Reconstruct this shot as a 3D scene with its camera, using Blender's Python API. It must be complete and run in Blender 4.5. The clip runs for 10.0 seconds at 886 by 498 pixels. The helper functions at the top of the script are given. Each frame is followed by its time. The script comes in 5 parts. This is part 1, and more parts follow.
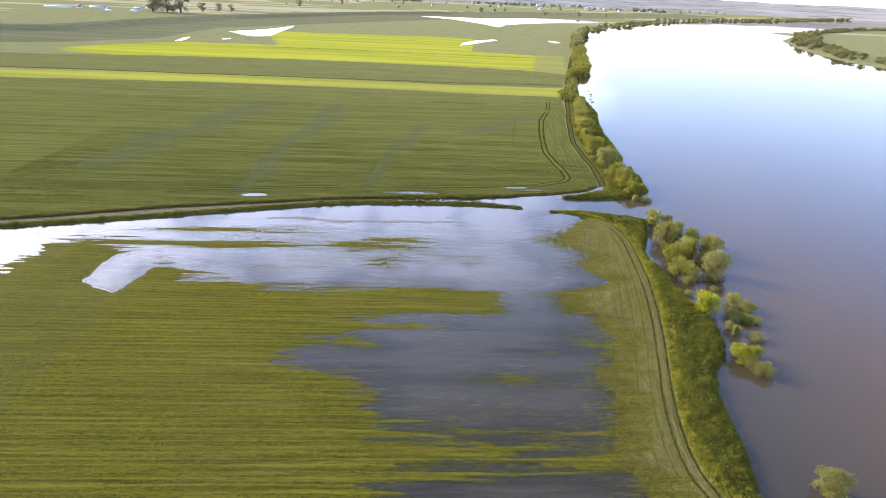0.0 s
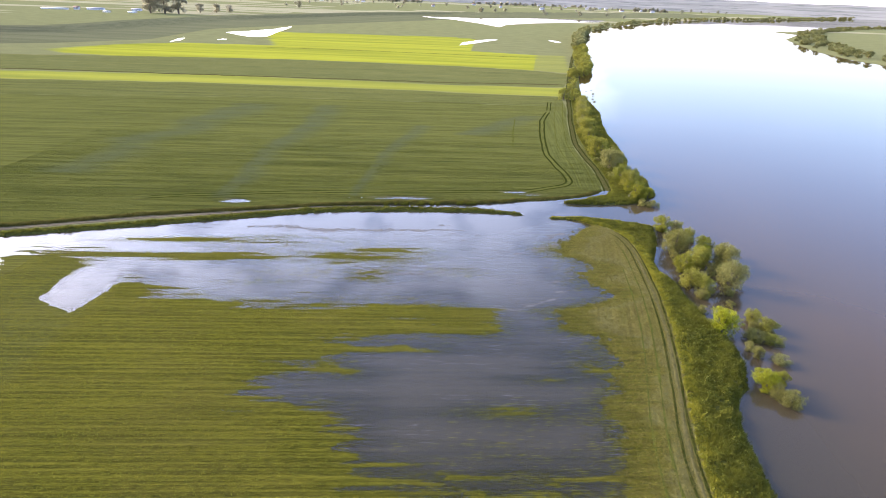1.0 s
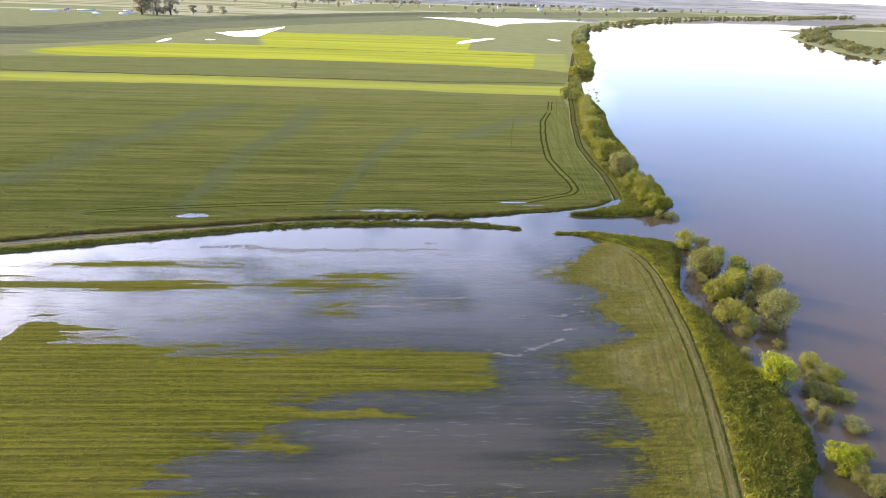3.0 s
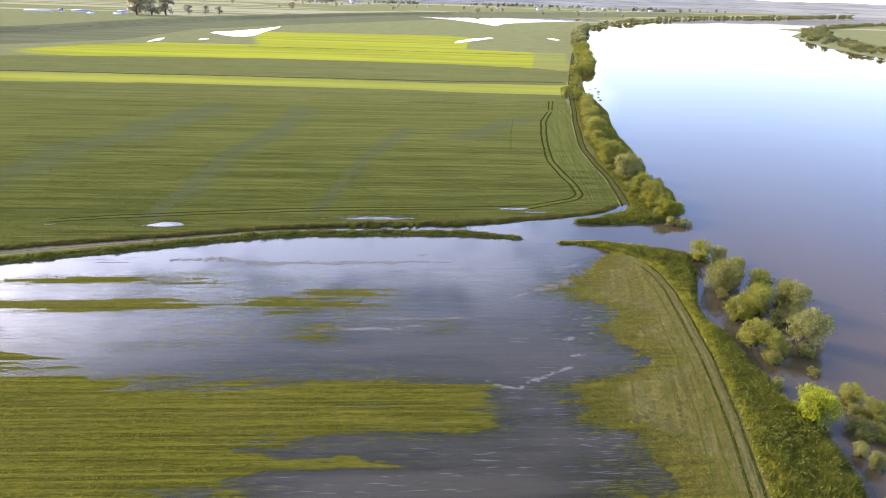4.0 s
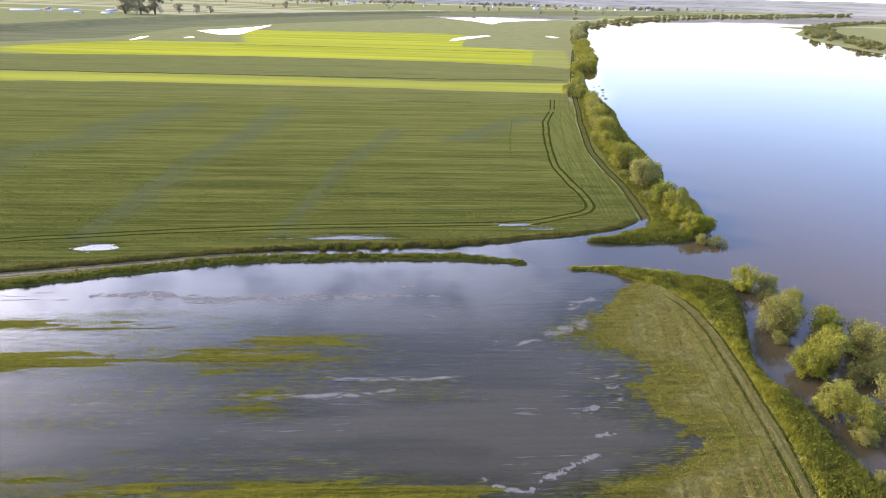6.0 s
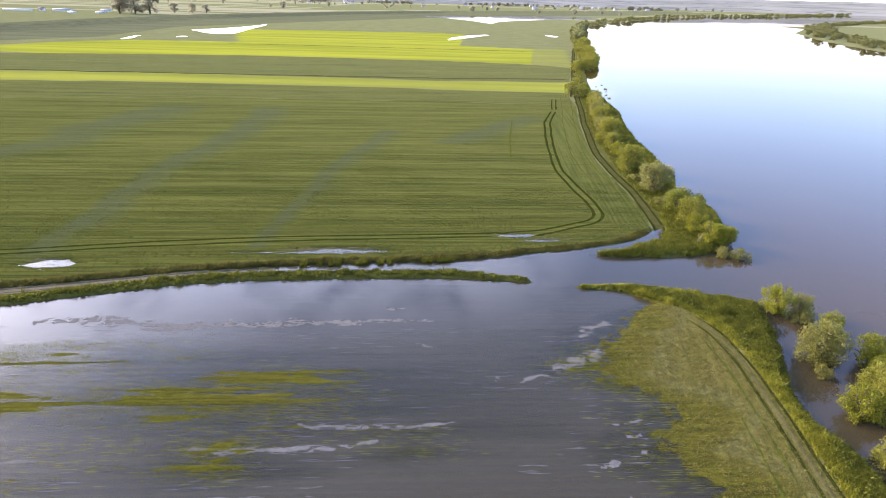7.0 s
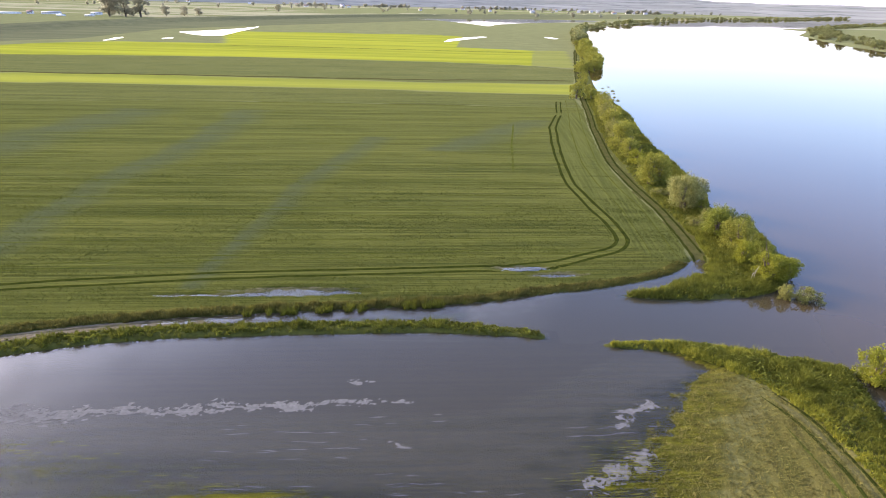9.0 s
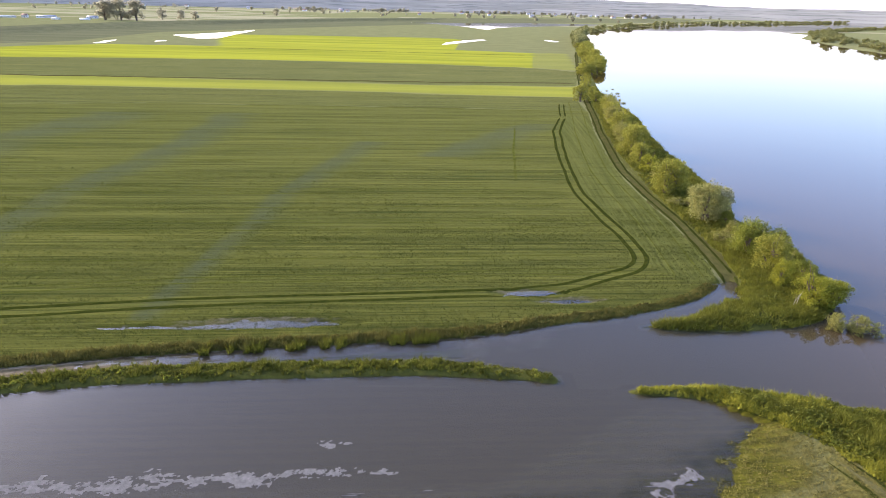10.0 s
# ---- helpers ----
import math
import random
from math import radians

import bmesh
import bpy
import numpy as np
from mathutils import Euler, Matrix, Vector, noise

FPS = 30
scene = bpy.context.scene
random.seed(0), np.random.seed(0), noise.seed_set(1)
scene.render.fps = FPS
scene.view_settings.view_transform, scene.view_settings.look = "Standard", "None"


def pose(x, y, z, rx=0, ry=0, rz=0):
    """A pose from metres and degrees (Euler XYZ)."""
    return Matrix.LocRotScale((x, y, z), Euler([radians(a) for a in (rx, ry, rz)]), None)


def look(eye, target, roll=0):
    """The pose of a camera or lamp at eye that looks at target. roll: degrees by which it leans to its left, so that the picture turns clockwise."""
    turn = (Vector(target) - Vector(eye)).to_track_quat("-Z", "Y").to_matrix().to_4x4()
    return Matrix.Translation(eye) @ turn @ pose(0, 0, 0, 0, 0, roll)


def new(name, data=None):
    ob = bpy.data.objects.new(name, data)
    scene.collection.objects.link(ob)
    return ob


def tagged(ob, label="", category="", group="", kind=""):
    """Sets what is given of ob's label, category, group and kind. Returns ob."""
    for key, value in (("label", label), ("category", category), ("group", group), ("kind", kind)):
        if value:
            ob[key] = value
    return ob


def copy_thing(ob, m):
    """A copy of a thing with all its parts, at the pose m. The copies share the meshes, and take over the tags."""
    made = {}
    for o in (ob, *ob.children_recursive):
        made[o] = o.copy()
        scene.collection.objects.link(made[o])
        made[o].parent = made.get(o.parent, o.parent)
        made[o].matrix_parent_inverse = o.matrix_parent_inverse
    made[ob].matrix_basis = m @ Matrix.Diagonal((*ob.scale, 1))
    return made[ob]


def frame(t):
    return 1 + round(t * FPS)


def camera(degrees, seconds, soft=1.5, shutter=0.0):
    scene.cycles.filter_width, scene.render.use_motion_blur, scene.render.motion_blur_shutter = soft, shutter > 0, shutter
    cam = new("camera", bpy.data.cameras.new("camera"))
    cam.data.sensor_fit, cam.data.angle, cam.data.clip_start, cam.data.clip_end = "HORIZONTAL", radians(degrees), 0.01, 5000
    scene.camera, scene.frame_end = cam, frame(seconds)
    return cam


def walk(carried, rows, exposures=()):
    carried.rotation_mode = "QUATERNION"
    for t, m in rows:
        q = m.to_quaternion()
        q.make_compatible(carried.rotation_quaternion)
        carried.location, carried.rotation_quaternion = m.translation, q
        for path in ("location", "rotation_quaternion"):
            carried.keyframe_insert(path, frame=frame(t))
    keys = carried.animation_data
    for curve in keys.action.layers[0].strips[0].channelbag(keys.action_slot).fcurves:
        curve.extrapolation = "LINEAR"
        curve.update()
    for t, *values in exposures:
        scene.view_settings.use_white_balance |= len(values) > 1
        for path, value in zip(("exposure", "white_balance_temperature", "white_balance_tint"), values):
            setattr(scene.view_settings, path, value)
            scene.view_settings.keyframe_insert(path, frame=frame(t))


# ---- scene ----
cam = camera(72.0, 10.0, soft=0.9)
PATH = [
    # seconds, eye x y z, turn to the right, pitch, roll to the left
    (0, 3.576, -15.382, 56.983, 0.730, -22.881, 2.441),
    (0.5, 4.694, -9.903, 55.944, 0.623, -22.836, 2.302),
    (1, 5.678, -4.392, 54.873, 0.552, -22.799, 2.177),
    (1.5, 6.547, 1.146, 53.782, 0.513, -22.762, 2.067),
    (2, 7.318, 6.708, 52.680, 0.501, -22.725, 1.971),
    (2.5, 8.009, 12.292, 51.576, 0.510, -22.688, 1.886),
    (4, 9.735, 29.160, 48.300, 0.628, -22.599, 1.698),
    (4.5, 10.234, 34.820, 47.232, 0.685, -22.582, 1.652),
    (5, 10.712, 40.499, 46.178, 0.745, -22.571, 1.614),
    (5.5, 11.175, 46.201, 45.136, 0.807, -22.564, 1.582),
    (7, 12.527, 63.462, 42.048, 0.983, -22.510, 1.513),
    (7.5, 12.974, 69.282, 41.012, 1.033, -22.459, 1.495),
    (8, 13.421, 75.142, 39.958, 1.078, -22.379, 1.478),
    (8.5, 13.866, 81.049, 38.875, 1.117, -22.265, 1.461),
    (9, 14.306, 87.011, 37.753, 1.151, -22.114, 1.442),
    (9.5, 14.735, 93.033, 36.576, 1.179, -21.929, 1.422),
    (10, 15.148, 99.125, 35.330, 1.204, -21.719, 1.398),
]
walk(cam, [(t, pose(x, y, z, 90 + pitch, 0, -turn) @ pose(0, 0, 0, 0, 0, roll)) for t, x, y, z, turn, pitch, roll in PATH],
     exposures=[(0, 1.24, 6640, 23), (5.5, 1.24, 6640, 23), (10, 1.16, 6640, 23)])

# ---- sky, sun, exposure ----
SUN_TURN, SUN_UP = -62.0, 20.0
world = bpy.data.worlds.new("evening_sky")
scene.world = world
world.use_nodes = True
wt = world.node_tree
wt.nodes.clear()
w_out = wt.nodes.new("ShaderNodeOutputWorld")
w_bg = wt.nodes.new("ShaderNodeBackground")
w_sky = wt.nodes.new("ShaderNodeTexSky")
w_sky.sky_type = 'NISHITA'
w_sky.sun_disc = False
w_sky.sun_elevation = radians(SUN_UP)
w_sky.sun_rotation = radians(SUN_TURN)
w_sky.air_density, w_sky.dust_density, w_sky.ozone_density = 1.1, 2.4, 4.5
w_bg.inputs["Strength"].default_value = 0.31
# broken thin cloud over the whole sky
w_co = wt.nodes.new("ShaderNodeTexCoord")
w_map = wt.nodes.new("ShaderNodeMapping")
w_map.inputs["Scale"].default_value = (1.0, 1.0, 1.5)
w_map.inputs["Location"].default_value = (-5.87, -0.27, 2.69)
w_n = wt.nodes.new("ShaderNodeTexNoise")
w_n.inputs["Scale"].default_value = 10.0
w_n.inputs["Detail"].default_value = 7.0
w_n.inputs["Roughness"].default_value = 0.60
w_ramp = wt.nodes.new("ShaderNodeValToRGB")
w_ramp.color_ramp.elements[0].position = 0.26
w_ramp.color_ramp.elements[1].position = 0.53
w_mul = wt.nodes.new("ShaderNodeMath")
w_mul.operation = 'MULTIPLY'
w_veil = wt.nodes.new("ShaderNodeMath")
w_veil.operation = 'MAXIMUM'
w_thin = wt.nodes.new("ShaderNodeMapRange")
for key, v in (("From Min", 0.28), ("From Max", 0.60), ("To Min", 0.145), ("To Max", 0.065)):
    w_thin.inputs[key].default_value = v
wt.links.new(w_thin.outputs["Result"], w_veil.inputs[1])
w_dot = wt.nodes.new("ShaderNodeVectorMath")
w_dot.operation = 'DOT_PRODUCT'
w_dot.inputs[1].default_value = (math.sin(radians(SUN_TURN)), math.cos(radians(SUN_TURN)), 0.0)
w_bank = wt.nodes.new("ShaderNodeMapRange")
w_bank.interpolation_type = 'SMOOTHSTEP'
for key, v in (("From Min", 0.12), ("From Max", 0.40), ("To Min", 0.0), ("To Max", 0.74)):
    w_bank.inputs[key].default_value = v
w_mix = wt.nodes.new("ShaderNodeMix")
w_mix.data_type = 'RGBA'
w_lit = wt.nodes.new("ShaderNodeVectorMath")
w_lit.operation = 'MULTIPLY_ADD'
w_lit.inputs[1].default_value = (1.6, 1.6, 1.6)
w_lit.inputs[2].default_value = (4.3, 4.3, 4.7)
wt.links.new(w_sky.outputs["Color"], w_lit.inputs[0])
wt.links.new(w_lit.outputs["Vector"], w_mix.inputs["B"])
wt.links.new(w_co.outputs["Generated"], w_map.inputs["Vector"])
wt.links.new(w_map.outputs["Vector"], w_n.inputs["Vector"])
wt.links.new(w_n.outputs["Fac"], w_ramp.inputs["Fac"])
wt.links.new(w_ramp.outputs["Color"], w_mul.inputs[0])
wt.links.new(w_co.outputs["Generated"], w_dot.inputs[0])
wt.links.new(w_dot.outputs["Value"], w_bank.inputs["Value"])
w_high = wt.nodes.new("ShaderNodeMapRange")
w_high.interpolation_type = 'SMOOTHSTEP'
for key, v in (("From Min", 0.40), ("From Max", 0.56), ("To Min", 1.0), ("To Max", 0.0)):
    w_high.inputs[key].default_value = v
w_both = wt.nodes.new("ShaderNodeMath")
w_both.operation = 'MULTIPLY'
wt.links.new(w_bank.outputs["Result"], w_both.inputs[0])
wt.links.new(w_high.outputs["Result"], w_both.inputs[1])
wt.links.new(w_both.outputs["Value"], w_mul.inputs[1])
wt.links.new(w_mul.outputs["Value"], w_veil.inputs[0])
wt.links.new(w_veil.outputs["Value"], w_mix.inputs["Factor"])
w_hue = wt.nodes.new("ShaderNodeHueSaturation")
w_hue.inputs["Hue"].default_value = 0.511
w_pale = wt.nodes.new("ShaderNodeMapRange")
for key, v in (("From Min", 0.30), ("From Max", 0.62), ("To Min", 1.25), ("To Max", 0.90)):
    w_pale.inputs[key].default_value = v
wt.links.new(w_pale.outputs["Result"], w_hue.inputs["Saturation"])
wt.links.new(w_sky.outputs["Color"], w_hue.inputs["Color"])
wt.links.new(w_hue.outputs["Color"], w_mix.inputs["A"])
w_sep = wt.nodes.new("ShaderNodeSeparateXYZ")
w_low = wt.nodes.new("ShaderNodeMapRange")
w_low.interpolation_type = 'SMOOTHSTEP'
for key, v in (("From Min", 0.0), ("From Max", 0.12), ("To Min", 0.3), ("To Max", 0.0)):
    w_low.inputs[key].default_value = v
w_haze = wt.nodes.new("ShaderNodeMix")
w_haze.data_type = 'RGBA'
w_haze.inputs["B"].default_value = (5.0, 5.0, 6.5, 1)
wt.links.new(w_co.outputs["Generated"], w_sep.inputs["Vector"])
wt.links.new(w_sep.outputs["Z"], w_low.inputs["Value"])
wt.links.new(w_sep.outputs["Z"], w_thin.inputs["Value"])
wt.links.new(w_sep.outputs["Z"], w_pale.inputs["Value"])
wt.links.new(w_sep.outputs["Z"], w_high.inputs["Value"])
wt.links.new(w_low.outputs["Result"], w_haze.inputs["Factor"])
wt.links.new(w_mix.outputs["Result"], w_haze.inputs["A"])
wt.links.new(w_haze.outputs["Result"], w_bg.inputs["Color"])
wt.links.new(w_bg.outputs["Background"], w_out.inputs["Surface"])

sun_data = bpy.data.lights.new("sun", 'SUN')
sun_data.energy, sun_data.angle, sun_data.color = 3.3, radians(14), (1.0, 0.80, 0.46)
sun = new("sun", sun_data)
sun_way = Vector((math.sin(radians(SUN_TURN)) * math.cos(radians(SUN_UP)),
                  math.cos(radians(SUN_TURN)) * math.cos(radians(SUN_UP)), math.sin(radians(SUN_UP))))
sun.matrix_world = look(sun_way * 500, (0, 0, 0))


# ---- node helpers and materials ----
def material(name):
    m = bpy.data.materials.new(name)
    m.use_nodes = True
    t = m.node_tree
    b = t.nodes["Principled BSDF"]
    return m, t, b


def node(t, kind, **inputs):
    n = t.nodes.new("ShaderNode" + kind)
    for k, v in inputs.items():
        n.inputs[k].default_value = v
    return n


def place_noise(t, scale, stretch=(1, 1, 1), turn=0.0, detail=4.0, rough=0.55):
    g = t.nodes.new("ShaderNodeNewGeometry")
    mp = t.nodes.new("ShaderNodeMapping")
    mp.inputs["Scale"].default_value = stretch
    rot = node(t, "VectorRotate", Angle=turn)
    rot.rotation_type = 'Z_AXIS'
    n = node(t, "TexNoise", Scale=scale, Detail=detail, Roughness=rough)
    t.links.new(g.outputs["Position"], rot.inputs["Vector"])
    t.links.new(rot.outputs["Vector"], mp.inputs["Vector"])
    t.links.new(mp.outputs["Vector"], n.inputs["Vector"])
    return n.outputs["Fac"]


def ramp(t, fac, lo, hi, a=(0, 0, 0, 1), b=(1, 1, 1, 1)):
    r = t.nodes.new("ShaderNodeValToRGB")
    r.color_ramp.elements[0].position, r.color_ramp.elements[1].position = lo, hi
    r.color_ramp.elements[0].color, r.color_ramp.elements[1].color = a, b
    t.links.new(fac, r.inputs["Fac"])
    return r.outputs["Color"]


def mixed(t, fac, a, b):
    m = t.nodes.new("ShaderNodeMix")
    m.data_type = 'RGBA'
    for key, v in (("Factor", fac), ("A", a), ("B", b)):
        if isinstance(v, (tuple, float, int)):
            m.inputs[key].default_value = v
        else:
            t.links.new(v, m.inputs[key])
    return m.outputs["Result"]


def arith(t, op, a, b=0.0):
    m = t.nodes.new("ShaderNodeMath")
    m.operation = op
    for i, v in enumerate((a, b)):
        if isinstance(v, (float, int)):
            m.inputs[i].default_value = v
        else:
            t.links.new(v, m.inputs[i])
    return m.outputs["Value"]


def bumped(t, b, height, strength, distance):
    n = node(t, "Bump", Strength=strength, Distance=distance)
    t.links.new(height, n.inputs["Height"])
    t.links.new(n.outputs["Normal"], b.inputs["Normal"])


def plain(name, lo, hi, scale, rough=0.85, bump=0.0, metal=0.0):
    """Two-tone surface with grain at two scales."""
    m, t, b = material(name)
    f = arith(t, 'MULTIPLY', arith(t, 'ADD', place_noise(t, scale), place_noise(t, scale * 7)), 0.5)
    t.links.new(ramp(t, f, 0.36, 0.64, lo + (1,), hi + (1,)), b.inputs["Base Color"])
    b.inputs["Roughness"].default_value, b.inputs["Metallic"].default_value = rough, metal
    b.inputs["Specular IOR Level"].default_value = 0.25 if rough < 0.85 else 0.0
    if bump:
        bumped(t, b, place_noise(t, scale * 7), 0.8, bump)
    return m


def leafy(name, lo, hi, glow, patch=(0.8, 0.4)):
    """Leaves: two tones by leaf and by tree, some light passing through."""
    m, t, b = material(name)
    g = t.nodes.new("ShaderNodeNewGeometry")
    ob = t.nodes.new("ShaderNodeObjectInfo")
    f = arith(t, 'ADD', arith(t, 'MULTIPLY', g.outputs["Random Per Island"], 0.32),
              arith(t, 'ADD', arith(t, 'MULTIPLY', ramp(t, place_noise(t, patch[0]), 0.3, 0.7), patch[1]), arith(t, 'MULTIPLY', ob.outputs["Random"], 0.25)))
    col = ramp(t, f, 0.10, 0.90, lo + (1,), hi + (1,))
    t.links.new(col, b.inputs["Base Color"])
    b.inputs["Roughness"].default_value = 0.6
    b.inputs["Specular IOR Level"].default_value = 0.06
    tr = t.nodes.new("ShaderNodeBsdfTranslucent")
    t.links.new(col, tr.inputs["Color"])
    mx = t.nodes.new("ShaderNodeMixShader")
    mx.inputs["Fac"].default_value = glow
    t.links.new(b.outputs["BSDF"], mx.inputs[1])
    t.links.new(tr.outputs["BSDF"], mx.inputs[2])
    t.links.new(mx.outputs["Shader"], t.nodes["Material Output"].inputs["Surface"])
    return m


def ground_material():
    m, t, b = material("fields_and_meadows")

    def zone(name):
        a = t.nodes.new("ShaderNodeAttribute")
        a.attribute_name = name
        s = t.nodes.new("ShaderNodeSeparateColor")
        t.links.new(a.outputs["Color"], s.inputs["Color"])
        return s.outputs["Red"], s.outputs["Green"], s.outputs["Blue"]
    crop, mown, bank = zone("zone_near")
    wheat, rape, sparse = zone("zone_far")
    pale, dark, mud = zone("zone_more")
    headland, _, _ = zone("zone_rest")
    patch = place_noise(t, 0.055, detail=5)
    fine = place_noise(t, 1.7, detail=5, rough=0.7)
    tiny = place_noise(t, 6.0, detail=3, rough=0.7)
    grit = place_noise(t, 1.0, (0.7, 5.0, 1), -0.047, 4, 0.7)
    rows_a = place_noise(t, 1.0, (0.035, 1.7, 1), -0.047, 5, 0.68)
    rows_b = place_noise(t, 1.0, (0.02, 1.7, 1), -0.055, 6, 0.7)
    wide_b = place_noise(t, 1.0, (0.008, 0.22, 1), -0.055, 4, 0.6)
    far_rows = place_noise(t, 1.0, (0.004, 0.06, 1), 0.02, 5, 0.65)
    # meadow and river bank
    meadow = mixed(t, ramp(t, patch, 0.35, 0.65), (0.084, 0.093, 0.039, 1), (0.116, 0.123, 0.054, 1))
    meadow = mixed(t, ramp(t, fine, 0.35, 0.7), meadow, (0.094, 0.096, 0.044, 1))
    bank_c = mixed(t, ramp(t, fine, 0.35, 0.65), (0.034, 0.038, 0.009, 1), (0.072, 0.074, 0.016, 1))
    # flooded young crop
    drill = node(t, "TexWave", Scale=0.273, Distortion=1.2, Detail=2.0)
    drill.bands_direction = 'Y'
    g_ = t.nodes.new("ShaderNodeNewGeometry")
    turn_ = t.nodes.new("ShaderNodeMapping")
    turn_.inputs["Rotation"].default_value = (0, 0, -0.047)
    t.links.new(g_.outputs["Position"], turn_.inputs["Vector"])
    t.links.new(turn_.outputs["Vector"], drill.inputs["Vector"])
    crop_f = arith(t, 'ADD', arith(t, 'MULTIPLY', rows_a, 0.46), arith(t, 'ADD', arith(t, 'MULTIPLY', grit, 0.49), arith(t, 'MULTIPLY', drill.outputs["Fac"], 0.05)))
    crop_c = mixed(t, ramp(t, crop_f, 0.43, 0.57), (0.032, 0.034, 0.005, 1), (0.085, 0.083, 0.009, 1))
    crop_c = mixed(t, arith(t, 'MULTIPLY', ramp(t, patch, 0.40, 0.68), 0.45), crop_c, (0.070, 0.060, 0.013, 1))
    mown_f = place_noise(t, 1.0, (1.5, 0.03, 1), 0.19, 6, 0.7)
    mown_c = mixed(t, ramp(t, mown_f, 0.40, 0.60), (0.055, 0.049, 0.014, 1), (0.138, 0.121, 0.033, 1))
    mown_c = mixed(t, arith(t, 'MULTIPLY', ramp(t, place_noise(t, 0.16, (1.6, 0.4, 1), 0.19, 6, 0.65), 0.42, 0.62), 0.7), mown_c, (0.078, 0.079, 0.015, 1))
    mown_c = mixed(t, arith(t, 'MULTIPLY', ramp(t, tiny, 0.48, 0.64), 0.45), mown_c, (0.062, 0.048, 0.017, 1))
    mown_c = mixed(t, arith(t, 'MULTIPLY', ramp(t, place_noise(t, 0.11, (1, 0.5, 1), 0.19, 5, 0.6), 0.52, 0.68), 0.6), mown_c, (0.118, 0.100, 0.030, 1))
    # green grain field
    b_f = arith(t, 'ADD', arith(t, 'MULTIPLY', rows_b, 0.6), arith(t, 'ADD', arith(t, 'MULTIPLY', wide_b, 0.2), arith(t, 'MULTIPLY', tiny, 0.2)))
    wheat_c = mixed(t, ramp(t, b_f, 0.42, 0.58), (0.024, 0.032, 0.006, 1), (0.083, 0.086, 0.017, 1))
    wheat_c = mixed(t, arith(t, 'MULTIPLY', ramp(t, patch, 0.42, 0.7), 0.3), wheat_c, (0.068, 0.072, 0.016, 1))
    head_f = arith(t, 'ADD', arith(t, 'MULTIPLY', place_noise(t, 1.0, (1.5, 0.03, 1), 0.08, 6, 0.7), 0.75), arith(t, 'MULTIPLY', tiny, 0.25))
    head_c = mixed(t, ramp(t, head_f, 0.36, 0.64), (0.032, 0.042, 0.008, 1), (0.074, 0.080, 0.018, 1))
    wheat_c = mixed(t, headland, wheat_c, head_c)
    sparse_c = mixed(t, ramp(t, rows_b, 0.3, 0.7), (0.034, 0.043, 0.019, 1), (0.051, 0.062, 0.028, 1))
    rape_c = mixed(t, ramp(t, far_rows, 0.38, 0.62), (0.126, 0.141, 0.009, 1), (0.202, 0.216, 0.014, 1))
    # pale far crop strips, their colour lightened in place of haze
    pale_c = mixed(t, ramp(t, far_rows, 0.38, 0.62), (0.150, 0.145, 0.088, 1), (0.220, 0.208, 0.135, 1))
    dark_c = mixed(t, ramp(t, far_rows, 0.35, 0.65), (0.050, 0.054, 0.030, 1), (0.076, 0.079, 0.044, 1))
    mud_c = mixed(t, ramp(t, fine, 0.35, 0.65), (0.085, 0.070, 0.045, 1), (0.150, 0.130, 0.090, 1))
    # ragged zone edges
    rag = arith(t, 'MULTIPLY', arith(t, 'SUBTRACT', fine, 0.5), 0.5)

    def edge(z):
        return ramp(t, arith(t, 'ADD', z, rag), 0.38, 0.62)
    c = meadow
    for z, zc in ((pale, pale_c), (rape, rape_c), (wheat, wheat_c), (dark, dark_c), (crop, crop_c), (sparse, sparse_c), (mown, mown_c), (bank, bank_c), (mud, mud_c)):
        c = mixed(t, z if z is sparse or z is rape else ramp(t, arith(t, 'ADD', z, rag), 0.05, 0.95) if z is mown else edge(z), c, zc)
    t.links.new(c, b.inputs["Base Color"])
    b.inputs["Roughness"].default_value = 0.95
    b.inputs["Specular IOR Level"].default_value = 0.0
    # soft low-angle bloom of upright blades, standing in for distance haze too
    b.inputs["Sheen Weight"].default_value = 0.041
    b.inputs["Sheen Roughness"].default_value = 0.42
    b.inputs["Sheen Tint"].default_value = (0.80, 0.90, 0.48, 1)
    hgt = arith(t, 'ADD', arith(t, 'MULTIPLY', fine, 0.6), arith(t, 'ADD', arith(t, 'MULTIPLY', tiny, 0.5), arith(t, 'MULTIPLY', rows_b, wheat)))
    bumped(t, b, hgt, 0.7, 0.35)
    return m


